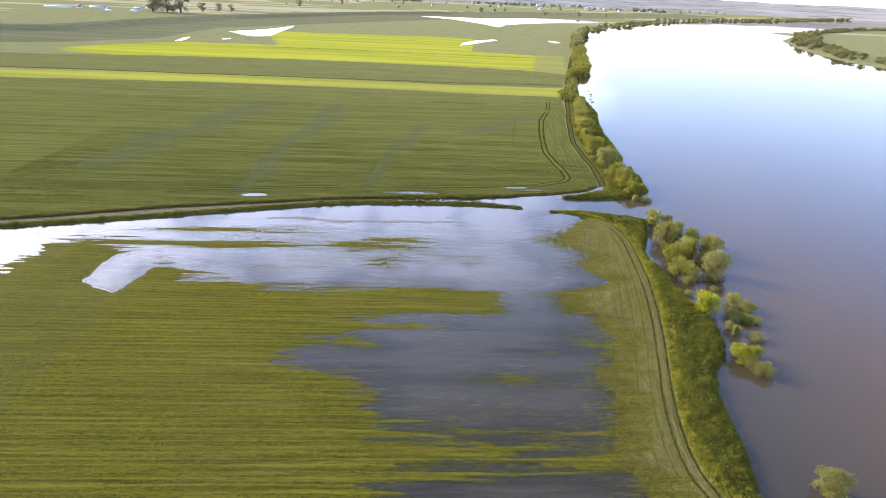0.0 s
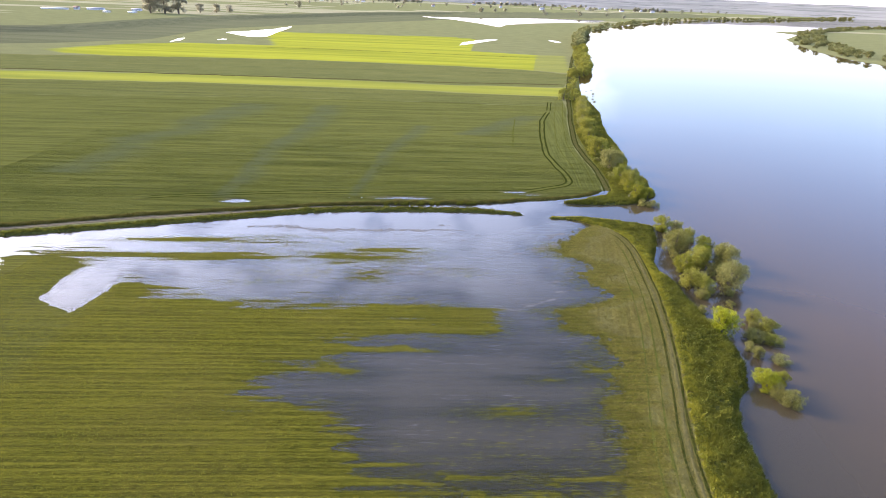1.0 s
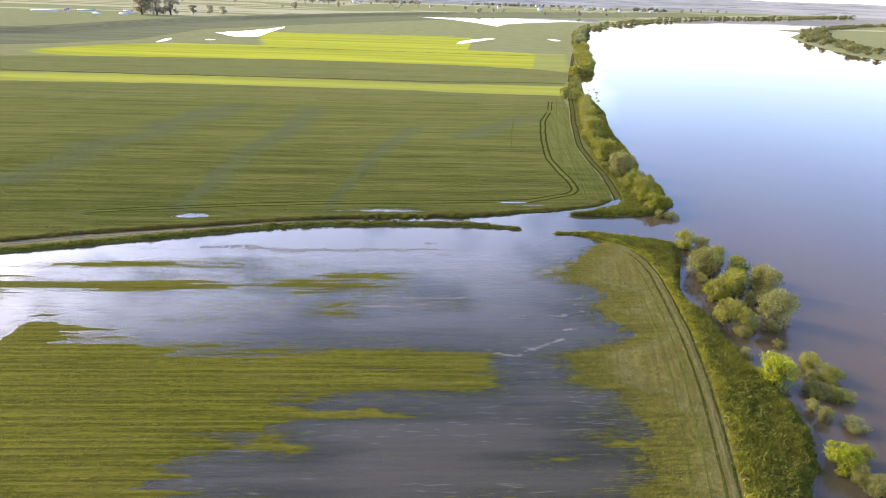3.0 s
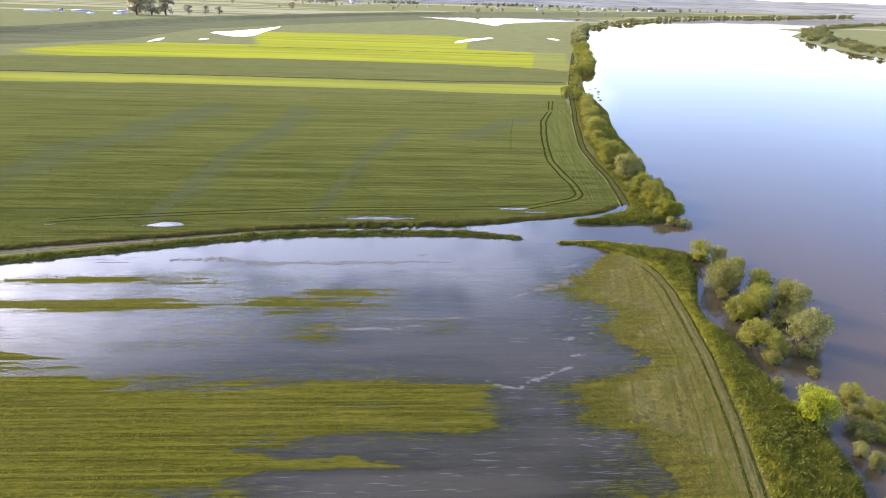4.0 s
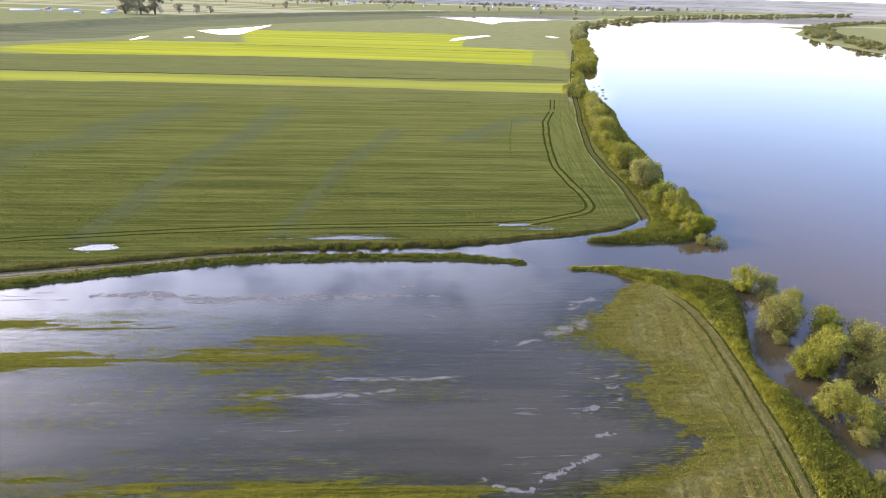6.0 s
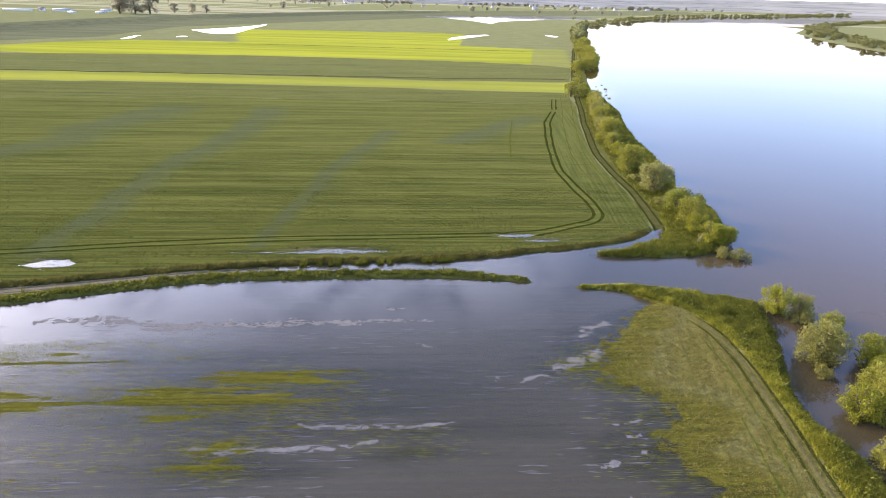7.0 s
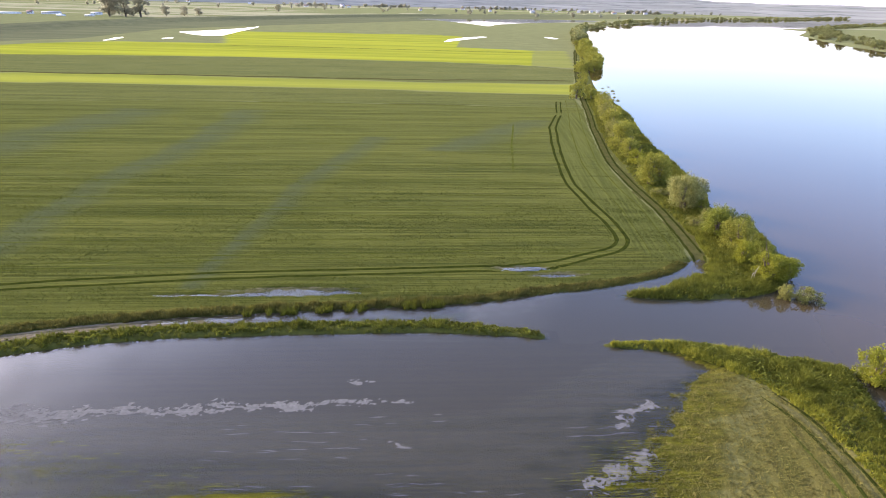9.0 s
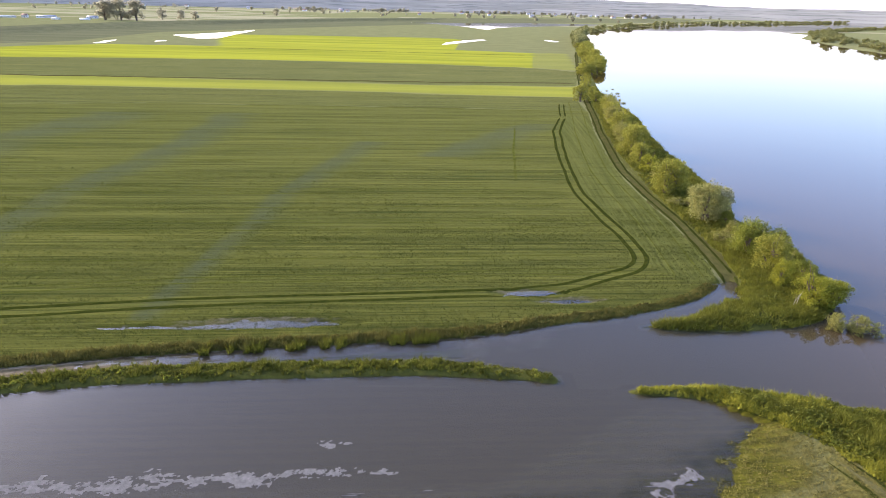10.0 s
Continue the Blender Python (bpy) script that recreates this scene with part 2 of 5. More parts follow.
def water_material():
    m, t, b = material("muddy_flood_water")
    g = t.nodes.new("ShaderNodeNewGeometry")
    xyz = t.nodes.new("ShaderNodeSeparateXYZ")
    t.links.new(g.outputs["Position"], xyz.inputs["Vector"])
    silt = place_noise(t, 0.02, (1, 0.4, 1), 0.5, 5)
    # the river carries more silt than the standing water over the fields
    stream = arith(t, 'ADD', arith(t, 'MULTIPLY', arith(t, 'SUBTRACT', xyz.outputs["X"], 45.0), 0.025), arith(t, 'MULTIPLY', arith(t, 'SUBTRACT', silt, 0.5), 0.8))
    river = mixed(t, ramp(t, silt, 0.3, 0.7), (0.046, 0.029, 0.009, 1), (0.060, 0.039, 0.013, 1))
    flood = mixed(t, ramp(t, silt, 0.3, 0.7), (0.046, 0.043, 0.028, 1), (0.056, 0.052, 0.035, 1))
    body = t.nodes.new("ShaderNodeBsdfDiffuse")
    murk = t.nodes.new("ShaderNodeAttribute")
    murk.attribute_name = "murk"
    flood = mixed(t, ramp(t, murk.outputs["Fac"], 0.62, 0.95), flood, (0.027, 0.024, 0.014, 1))
    t.links.new(mixed(t, ramp(t, stream, 0.1, 0.9), flood, river), body.inputs["Color"])
    clear = t.nodes.new("ShaderNodeBsdfTransparent")
    clear.inputs["Color"].default_value = (0.95, 0.93, 0.82, 1)
    depth = t.nodes.new("ShaderNodeMixShader")
    t.links.new(arith(t, 'MULTIPLY', ramp(t, stream, 0.0, 0.5, (1, 1, 1, 1), (0.0, 0.0, 0.0, 1)), arith(t, 'SUBTRACT', 1.0, murk.outputs["Fac"])), depth.inputs["Fac"])
    t.links.new(body.outputs["BSDF"], depth.inputs[1])
    t.links.new(clear.outputs["BSDF"], depth.inputs[2])
    rip = arith(t, 'ADD', place_noise(t, 0.5, (1, 1, 1), 0.3, 3), arith(t, 'MULTIPLY', place_noise(t, 0.035, (1, 2.2, 1), 0.4, 4), 5.0))
    wave = node(t, "Bump", Strength=0.05, Distance=0.03)
    t.links.new(rip, wave.inputs["Height"])
    sheen = node(t, "BsdfGlossy", Roughness=0.02)
    fres = node(t, "Fresnel", IOR=1.333)
    top = t.nodes.new("ShaderNodeMixShader")
    for n_ in (sheen, fres):
        t.links.new(wave.outputs["Normal"], n_.inputs["Normal"])
    t.links.new(fres.outputs["Fac"], top.inputs["Fac"])
    t.links.new(depth.outputs["Shader"], top.inputs[1])
    t.links.new(sheen.outputs["BSDF"], top.inputs[2])
    t.links.new(top.outputs["Shader"], t.nodes["Material Output"].inputs["Surface"])
    t.nodes.remove(b)
    return m


GROUND, WATER = ground_material(), water_material()
TRACK = plain("damp_wheel_rut_soil", (0.012, 0.017, 0.003), (0.034, 0.040, 0.008), 0.9, 0.9, 0.05)
FAINT = plain("pressed_green_grain", (0.034, 0.042, 0.008), (0.068, 0.078, 0.014), 0.5, 0.95, 0.05)
WORN = plain("worn_track_soil", (0.034, 0.037, 0.012), (0.066, 0.064, 0.022), 0.7, 0.95, 0.05)
DIRT = plain("dry_track_dirt", (0.058, 0.055, 0.020), (0.098, 0.090, 0.036), 0.6, 0.95, 0.05)
PATH_MUD = plain("wet_path_gravel", (0.045, 0.041, 0.024), (0.085, 0.078, 0.050), 0.8, 0.9, 0.05)
BARK = plain("grey_willow_bark", (0.07, 0.055, 0.04), (0.16, 0.13, 0.10), 2.0, 0.9, 0.03)
DEAD = plain("bleached_dead_wood", (0.22, 0.20, 0.15), (0.34, 0.31, 0.25), 3.0, 0.8, 0.01)
FOAM = plain("drifting_foam_and_straw", (0.068, 0.068, 0.063), (0.146, 0.145, 0.136), 2.4, 0.9, 0.02)
LEAF_GREY = leafy("grey_willow_leaves", (0.125, 0.125, 0.030), (0.245, 0.240, 0.070), 0.55)
LEAF_OLIVE = leafy("olive_willow_leaves", (0.125, 0.132, 0.022), (0.268, 0.265, 0.046), 0.55)
LEAF_PALE = leafy("silvery_willow_leaves", (0.138, 0.140, 0.042), (0.272, 0.266, 0.088), 0.5)
LEAF_LIME = leafy("young_yellow_green_leaves", (0.118, 0.128, 0.014), (0.285, 0.285, 0.034), 0.5)
LEAF_BRIGHT = leafy("fresh_lime_leaves", (0.130, 0.150, 0.010), (0.340, 0.360, 0.026), 0.52)
LEAF_DEEP = leafy("deep_green_leaves", (0.070, 0.084, 0.014), (0.190, 0.205, 0.030), 0.45)
LEAF_BANK = leafy("olive_bank_leaves", (0.110, 0.115, 0.038), (0.250, 0.250, 0.095), 0.4)
# far leaves: distance haze is painted in as a paler, greyer green
LEAF_HAZED = leafy("haze_paled_far_leaves", (0.230, 0.228, 0.160), (0.285, 0.280, 0.200), 0.82)
GRASS = leafy("tall_bank_grass", (0.034, 0.042, 0.008), (0.140, 0.146, 0.020), 0.38, (0.8, 0.6))
WEED = leafy("broad_weed_leaves", (0.040, 0.050, 0.008), (0.160, 0.172, 0.024), 0.42, (0.7, 0.5))
# brighter lime than GRASS: sun on the dyke's west slope, put into the colour
VERGE = leafy("verge_grass_painted_sunlit", (0.074, 0.082, 0.012), (0.262, 0.254, 0.030), 0.4, (0.8, 0.5))
REED = leafy("straw_topped_weeds", (0.048, 0.048, 0.012), (0.150, 0.138, 0.034), 0.35, (0.5, 0.5))
CROP = leafy("drowned_crop_blades", (0.078, 0.084, 0.012), (0.186, 0.186, 0.028), 0.5)
GRAIN = leafy("young_grain_blades", (0.032, 0.045, 0.009), (0.088, 0.097, 0.020), 0.55, (0.3, 0.4))
STUBBLE = leafy("mown_hay_stubble", (0.055, 0.052, 0.014), (0.200, 0.180, 0.048), 0.35, (1.5, 0.4))
WALL_WHITE = plain("whitewashed_wall", (0.50, 0.50, 0.46), (0.66, 0.66, 0.62), 0.3, 0.8)
ROOF_RED = plain("weathered_tile_roof", (0.16, 0.10, 0.08), (0.24, 0.15, 0.11), 0.5, 0.8)
ROOF_GREY = plain("grey_sheet_roof", (0.22, 0.22, 0.23), (0.34, 0.34, 0.35), 0.3, 0.6)
GLASS_DARK = plain("dark_window_glass", (0.03, 0.035, 0.04), (0.06, 0.065, 0.07), 1.0, 0.15)
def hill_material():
    """Far fields, hedges and woods on the valley side, haze mixed into their colours."""
    m, t, b = material("haze_paled_fields_and_woods")
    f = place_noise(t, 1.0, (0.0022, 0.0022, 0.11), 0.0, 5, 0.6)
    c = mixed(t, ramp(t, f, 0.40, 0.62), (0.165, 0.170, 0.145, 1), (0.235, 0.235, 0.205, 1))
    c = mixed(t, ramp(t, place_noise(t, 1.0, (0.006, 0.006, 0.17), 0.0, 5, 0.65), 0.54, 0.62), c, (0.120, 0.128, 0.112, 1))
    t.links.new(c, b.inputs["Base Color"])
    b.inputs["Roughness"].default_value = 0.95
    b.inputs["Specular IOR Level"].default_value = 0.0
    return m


HILL_HAZED = hill_material()


# ---- the lie of the land (metres; the water stands at height 0) ----
def segments(pts, closed):
    p = np.array(pts, float)
    q = np.roll(p, -1, 0)
    return (p, q) if closed else (p[:-1], q[:-1])


def line_distance(x, y, pts, closed=False):
    best = np.full(x.shape, 1e9)
    for (ax, ay), (bx, by) in zip(*segments(pts, closed)):
        dx, dy = bx - ax, by - ay
        s = np.clip(((x - ax) * dx + (y - ay) * dy) / (dx * dx + dy * dy + 1e-9), 0, 1)
        best = np.minimum(best, np.hypot(x - ax - s * dx, y - ay - s * dy))
    return best


def inside(x, y, pts):
    odd = np.zeros(x.shape, bool)
    for (ax, ay), (bx, by) in zip(*segments(pts, True)):
        if ay != by:
            odd ^= ((ay > y) != (by > y)) & (x < (bx - ax) * (y - ay) / (by - ay) + ax)
    return odd


def depth_in(x, y, pts):
    """Metres inside an outline; outside, minus the metres to it."""
    d = line_distance(x, y, pts, True)
    return np.where(inside(x, y, pts), d, -d)


def step(v, lo, hi):
    s = np.clip((v - lo) / (hi - lo), 0, 1)
    return s * s * (3 - 2 * s)


def grain(x, y, seed):
    """Smooth value noise, 0 to 1, one lump a unit."""
    xi, yi = np.floor(x).astype(np.int64), np.floor(y).astype(np.int64)
    fx, fy = x - xi, y - yi
    fx, fy = fx * fx * (3 - 2 * fx), fy * fy * (3 - 2 * fy)

    def at(i, j):
        n = (i * 374761393 + j * 668265263 + seed * 974634177) & 0x7fffffff
        n = ((n ^ (n >> 13)) * 1274126177) & 0x7fffffff
        return ((n ^ (n >> 16)) & 0xffff) / 65535.0
    return (at(xi, yi) * (1 - fx) + at(xi + 1, yi) * fx) * (1 - fy) + (at(xi, yi + 1) * (1 - fx) + at(xi + 1, yi + 1) * fx) * fy


def lumps(x, y, seed, octaves=3):
    return sum(grain(x * 2 ** k, y * 2 ** k, seed + k) * 0.5 ** k for k in range(octaves)) / sum(0.5 ** k for k in range(octaves))


# near dyke: river shore, wheel track, western edge of the mown strip (x by y)
NEAR_SHORE = [(36.5, 149.8), (39.7, 150.7), (44.7, 150.2), (49.3, 149.0), (54, 147.9), (59.2, 146.8), (61.8, 145.6), (60.5, 139), (58, 131), (55, 123), (54.4, 117),
              (56, 111.5), (56, 105.5), (56.4, 95), (57.6, 89), (57.2, 82), (54.5, 74.5), (51.4, 71.2), (49, 64.5), (48, 56), (47, 50), (45.4, 43), (44, 20), (42, -60), (-400, -60), (-400, 60), (-112, 60), (-112, 149.8)]
ROAD_Y = [-60, 20, 42.8, 45.9, 51.1, 57.1, 64, 71.9, 81.2, 92.1, 105, 119, 128, 136, 141, 145, 150]
ROAD_X = [41, 40.5, 39.4, 38.4, 38.4, 39.2, 40.6, 42.6, 44.9, 47.3, 49.5, 51, 51.6, 51.2, 49.2, 46, 40]
STRIP_Y = [30, 46, 49, 54, 60, 64, 68, 73, 80, 88, 91, 95, 98, 102, 105, 112, 116, 120, 123, 126, 131, 138, 143, 146, 150]
STRIP_X = [28, 31, 26, 30, 31, 32.5, 30, 34, 36, 35, 29, 28, 28.5, 38, 41, 36.5, 38, 40, 36, 33, 34, 38.5, 43, 47, 52]
# the half-drowned crop between
CROP_OUTLINE = [(-130, 104), (-86, 100), (-85.2, 108), (-83.8, 116.4), (-67.5, 118), (-69, 108), (-58.7, 104.3), (-48.3, 99.6), (-33.4, 96.8), (-20.7, 97.1), (-5.6, 97.3), (10, 97.4), (15.5, 96),
                (16, 89.7), (-3.6, 86), (-13.8, 83), (-7.7, 76), (-20, 74), (-22.3, 68), (-11.2, 67), (-5.3, 63), (-6.2, 56), (-1.8, 53), (10.7, 51.4), (31, 52.5), (31, 48.6), (14, 48.2), (-0.6, 46), (-4.5, 43), (-9, 34), (-14, 10), (-130, 10)]
CROP_POOL = [(-67.2, 96.6), (-59.8, 92.1), (-58.5, 98.7), (-58.8, 107.3), (-66.3, 107.6)]
# drowned ridges: centre x, y, half length, half width, top
RIDGES = [(-52, 126.6, 23, 1.7, 0.10), (-50, 117.3, 22, 2.0, 0.12), (-12, 119.6, 15, 3.0, 0.10), (-8, 124.6, 11, 1.6, 0.06), (-9, 109, 5.5, 1.7, 0.06), (-33, 130.4, 12, 0.9, 0.05),
          (17, 66.4, 8, 1.5, 0.055), (11, 115.0, 3, 0.9, 0.02), (10, 112, 4, 1.0, 0.03), (24, 75, 7, 1.2, 0.02), (-8, 112.4, 6, 1.5, 0.06), (-30, 106, 10, 1.5, 0.01), (31, 80, 5, 3, 0.05)]
# thin drowned crop: centre x, y, half length, half width
THIN = [(-28, 123, 26, 8), (-20, 111, 18, 4), (20, 66, 12, 4), (14, 58, 14, 4), (34, 113, 5, 8), (8, 113, 10, 3)]
# far side of the cut: field edge, causeway with its path, shore
EDGE_X = [-400, -130, -105, -88, -69, -40, -28, -18, -6, 5, 17, 24, 31, 38.7, 46.8, 51.8, 55.6]
EDGE_Y = [30, 118, 127.4, 133.6, 141, 149.5, 153, 155.2, 157, 158.4, 160, 161.5, 164, 166, 169, 172, 176]
CAUSEWAY = [(-400, 24), (-130, 113.5), (-104, 122.8), (-86, 128.8), (-67, 135.4), (-40, 145.4), (-26, 150.2), (-16, 152), (-10, 152.4), (-3, 153.1), (6, 153.6), (15, 154.1), (20, 153.5), (25, 152.9), (28, 151.9)]
SPIT = [(35.6, 150.1), (39.7, 150.2), (44.7, 149.7), (50, 148.4), (54, 147.2)]
POINT = [(40.9, 163.5), (44.8, 162.8), (51.5, 162.6), (59, 163.7), (63.4, 165.3), (67.6, 169), (71.5, 173.7), (72, 181.4), (70, 190), (60, 190), (59, 180), (57, 174), (53, 169.5), (47, 165.6)]
FAR_SHORE = [(55.6, 176), (60, 180), (72, 181.4), (73.7, 190.6), (73, 198), (70.8, 204.5), (74.5, 215), (77.3, 242.5), (78.3, 261), (81.5, 284.5), (87.7, 315.5), (90.5, 357), (90, 374), (96, 409), (107, 467),
             (126, 514), (140, 600), (160, 700), (200, 908), (274, 1179), (400, 1450), (644, 1866), (894, 2209), (1209, 2465), (1777, 3083), (3600, 4850)]
EAST_SHORE = [(440, -200), (445, 300), (471, 690), (486, 797), (525, 925), (600, 1120), (690, 1260), (800, 1465), (1117, 1803), (1500, 2150), (2600, 2900), (4900, 4300), (4900, -200)]
LAND_FAR = list(zip(EDGE_X, EDGE_Y)) + FAR_SHORE + [(3600, 4900), (-4900, 4900), (-4900, 30)]
DYKE = [(-1600, 330), (-800, 500), (-440, 715), (-412, 950), (-368, 1120), (-190, 1520), (60, 1900), (456, 2330), (1150, 3080)]
# dark foreland grass, and the dyke's near slope with its shade in the colour
FORELAND = [(-1600, 200), (-620, 420), (-350, 576), (-297, 655), (-302, 847), (-222, 1010), (17, 1437), (353, 1833), (833, 2297), (1300, 2900)] + DYKE[::-1]
POOLS = [[(-269, 636), (-276, 668), (-281, 700), (-278, 702), (-271, 676), (-266, 652)], [(-235, 672), (-230, 690), (-233, 702), (-239, 692)],
         [(-268, 800), (-240, 762), (-222, 741), (-203, 749), (-208, 800), (-212, 838), (-216, 900), (-224, 987), (-232, 900), (-248, 840)],
         [(-60, 1560), (22, 1450), (80, 1290), (105, 1185), (128, 1290), (190, 1400), (300, 1540), (383, 1610), (440, 1770), (330, 1760), (260, 1740), (100, 1590)],
         [(22, 728), (34, 750), (52, 790), (76, 842), (70, 850), (48, 822), (28, 775)], [(144, 872), (150, 828), (160, 838), (154, 872)]]
PUDDLES = [(-50.5, 155.2, 3.0, 1.5), (-4.5, 163.0, 6.5, 1.0), (-15.5, 161.6, 6.0, 0.35), (28.5, 172.3, 3.5, 0.7), (33.3, 170.0, 3.2, 0.8), (-75, 153.5, 3, 0.4), (55.4, 173.3, 1.2, 2.2), (58.0, 175.6, 0.6, 0.9)]


def height(x, y):
    """Ground height over the water, anywhere."""
    shape = x.shape
    x, y = np.ravel(x).astype(float), np.ravel(y).astype(float)
    h = np.full(x.shape, -0.8)
    row = lumps(x * 0.04, (y - 0.047 * x) * 0.55, 11) - 0.5
    row2 = lumps(x * 0.12, (y - 0.047 * x) * 1.2, 23, 2) - 0.5
    clod = lumps(x * 0.9, y * 0.9, 31) - 0.5
    # near dyke and the flooded crop
    near = (y < 152) & (x < 66) & (x > -401)
    s = np.full(x.shape, -50.0)
    s[near] = depth_in(x[near], y[near], NEAR_SHORE)
    rx = np.interp(y, ROAD_Y, ROAD_X)
    wx = np.interp(y, STRIP_Y, STRIP_X)
    east = np.minimum(0.9 * step(s, -0.3, 2.2), 0.44 + 0.3 * step(x - rx, 1.0, 4.5)) + 0.12 * clod * step(x - rx, 1.5, 3)
    across = np.clip((x - wx) / np.maximum(rx - wx, 3.0), -1.2, 1)
    west = -0.025 + 0.465 * np.clip(across, 0, 1) + 0.16 * np.minimum(across, 0)
    strip = np.where(x > rx + 1, east, np.minimum(west + (0.05 * row + 0.08 * row2 + 0.014 * np.sin((y - 0.047 * x) * 5.46) + 0.17 * clod) * (across < 0.5), 0.5))
    field = np.full(x.shape, -0.17)
    f = near & (x < 45)
    d = np.zeros(x.shape)
    d[f] = depth_in(x[f], y[f], CROP_OUTLINE)
    # the flood creeps in along the drilled rows
    u, v = x[f], y[f] - 0.047 * x[f]
    d[f] += 7 * (lumps(u * 0.07, v * 0.45, 19) - 0.5) + 6 * (lumps(u * 0.2, v * 1.74, 29, 2) - 0.5)
    field[f] = np.maximum(-0.16, np.clip(d[f] * 0.017 + 0.012, -0.2, 0.12))
    d[f] = depth_in(x[f], y[f], CROP_POOL)
    field[f] -= 0.26 * step(d[f], -2.5, 1.0)
    for cx, cy, a, c, top in RIDGES:
        r = np.hypot((x - cx) / (a * 1.5), (y - cy - 0.047 * (x - cx)) / (c * 1.6))
        field = np.maximum(field, top - 0.045 - 0.095 * r)
    field = field + 0.13 * row + 0.10 * row2 + 0.014 * np.sin((y - 0.047 * x) * 5.46) + 0.05 * clod
    a = np.maximum(strip, np.where(x < rx, np.minimum(field, 0.22), -1))
    # open water between the crop and the causeway
    a = np.where(x < 45, a - 0.6 * step(y, np.interp(x, [-110, -60, -20, 20, 36], [112, 127, 133, 135, 147]), np.interp(x, [-110, -60, -20, 20, 36], [118, 132, 141, 144, 150])), a)
    h = np.where(near & (s > -6), np.where(s > 0, np.where(x > rx + 1, a, np.minimum(a, 0.9)), np.minimum(a, np.clip(s * 0.4, -0.8, 0.0))), h)
    # the grassy spit that ends the near dyke
    p = near & (y > 140) & (x > 30)
    c = np.full(x.shape, 9.0)
    c[p] = line_distance(x[p], y[p], SPIT)
    h = np.maximum(h, np.where(c < 3, 0.34 * (1 - (c / np.interp(x, [35, 38, 46, 54], [0.4, 0.7, 1.3, 1.6])) ** 2) + 0.08 * clod, -2))
    # land beyond the cut
    away = np.maximum(y - 300, 0)
    b = depth_in(x, y, LAND_FAR)
    soft = 1.0 + away * 0.02
    hb = np.clip(b / soft, -1.5, 1) * 0.22 + 0.05 * clod * (b > 0) * (b < 4)
    p = (np.abs(x) < 420) & (y < 200)
    c = np.full(x.shape, 9.0)
    c[p] = line_distance(x[p], y[p], CAUSEWAY)
    wide = np.interp(x, [-60, -25, 15, 22, 28.5], [1.5, 1.7, 1.5, 1.2, 0.5])
    hb = np.maximum(hb, np.where(c < 6, 0.36 * (1 - (c / wide) ** 4) + 0.1 * clod, -2))
    e = np.full(x.shape, -9.0)
    e[p] = depth_in(x[p], y[p], POINT)
    hb = np.maximum(hb, np.clip(e * 0.35, -2, 0.6) + 0.06 * clod)
    # path between causeway and field, half under water
    way = y - np.interp(x, EDGE_X, EDGE_Y)
    wet = np.interp(x, [-60, -30, -5, 18, 22], [0.08, 0.04, -0.04, -0.07, -0.3])
    lane = (way < -0.1) & (c > wide * 0.6) & (way > -4.5) & (x < 30)
    hb = np.where(lane, np.maximum(hb, wet + 0.14 * clod), hb)
    for px, py, a1, b1 in PUDDLES:
        r = np.hypot((x - px) / a1, (y - py - 0.05 * (x - px)) / b1) + 1.5 * row2 + 1.1 * clod
        hb = np.where(r < 1.6, np.minimum(hb, -0.05 + 0.22 * np.maximum(r - 0.95, 0)), hb)
    far = y > 550
    for pool in POOLS:
        if far.any():
            d = depth_in(x[far], y[far], pool)
            hb[far] = np.minimum(hb[far], np.clip(-d * 0.06, -0.5, 3))
    # the tall flood dyke across the plain
    g = np.full(x.shape, 1e3)
    g[far] = line_distance(x[far], y[far], DYKE)
    hb = hb + 5.5 * (1 - step(g, 4, 40))
    h = np.maximum(h, np.where(y > 20, hb, -0.8))
    h = np.maximum(h, np.clip(depth_in(x, y, EAST_SHORE) / soft, -2, 1) * 0.9)
    return h.reshape(shape)


def cover(x, y):
    """How thickly the half-drowned crop still stands, 0 to 1."""
    v = y - 0.047 * x
    c = step(depth_in(x, y, CROP_OUTLINE) + 8 * (lumps(x * 0.07, v * 0.45, 19) - 0.5), -5, 4) * (1 - step(depth_in(x, y, CROP_POOL), -4, 0))
    for cx, cy, a, b, top in RIDGES:
        q_ = np.hypot((x - cx) / (a * 1.25), (v - cy + 0.047 * cx) / (b * 1.5)) + 0.5 * (lumps(x * 0.15, v * 1.2, 37) - 0.5)
        c = np.maximum(c, np.clip(1.15 - q_, 0, 1) * min(1.0, 0.25 + top * 8))
    for cx, cy, a, b in THIN:
        q_ = np.hypot((x - cx) / a, (v - cy + 0.047 * cx) / b) + 0.5 * (lumps(x * 0.12, v * 0.9, 43) - 0.5)
        c = np.maximum(c, 0.30 * np.clip(1.2 - q_, 0, 1))
    edge = x - np.interp(y, STRIP_Y, STRIP_X) + 9 * (lumps(x * 0.08, v * 0.5, 39) - 0.5)
    return np.maximum(c, step(edge, -7.5, 3) * (y < 146))


def height_at(x, y):
    return float(height(np.array([x]), np.array([y]))[0])


def array_mesh(name, verts, faces):
    """A mesh from arrays of corners and of faces (all with as many corners)."""
    me = bpy.data.meshes.new(name)
    n = faces.shape[1]
    me.vertices.add(len(verts))
    me.vertices.foreach_set("co", np.ascontiguousarray(verts, np.float32).ravel())
    me.loops.add(faces.size)
    me.loops.foreach_set("vertex_index", np.ascontiguousarray(faces, np.int32).ravel())
    me.polygons.add(len(faces))
    me.polygons.foreach_set("loop_start", np.arange(0, faces.size, n, dtype=np.int32))
    me.polygons.foreach_set("loop_total", np.full(len(faces), n, np.int32))
    me.update(calc_edges=True)
    return me


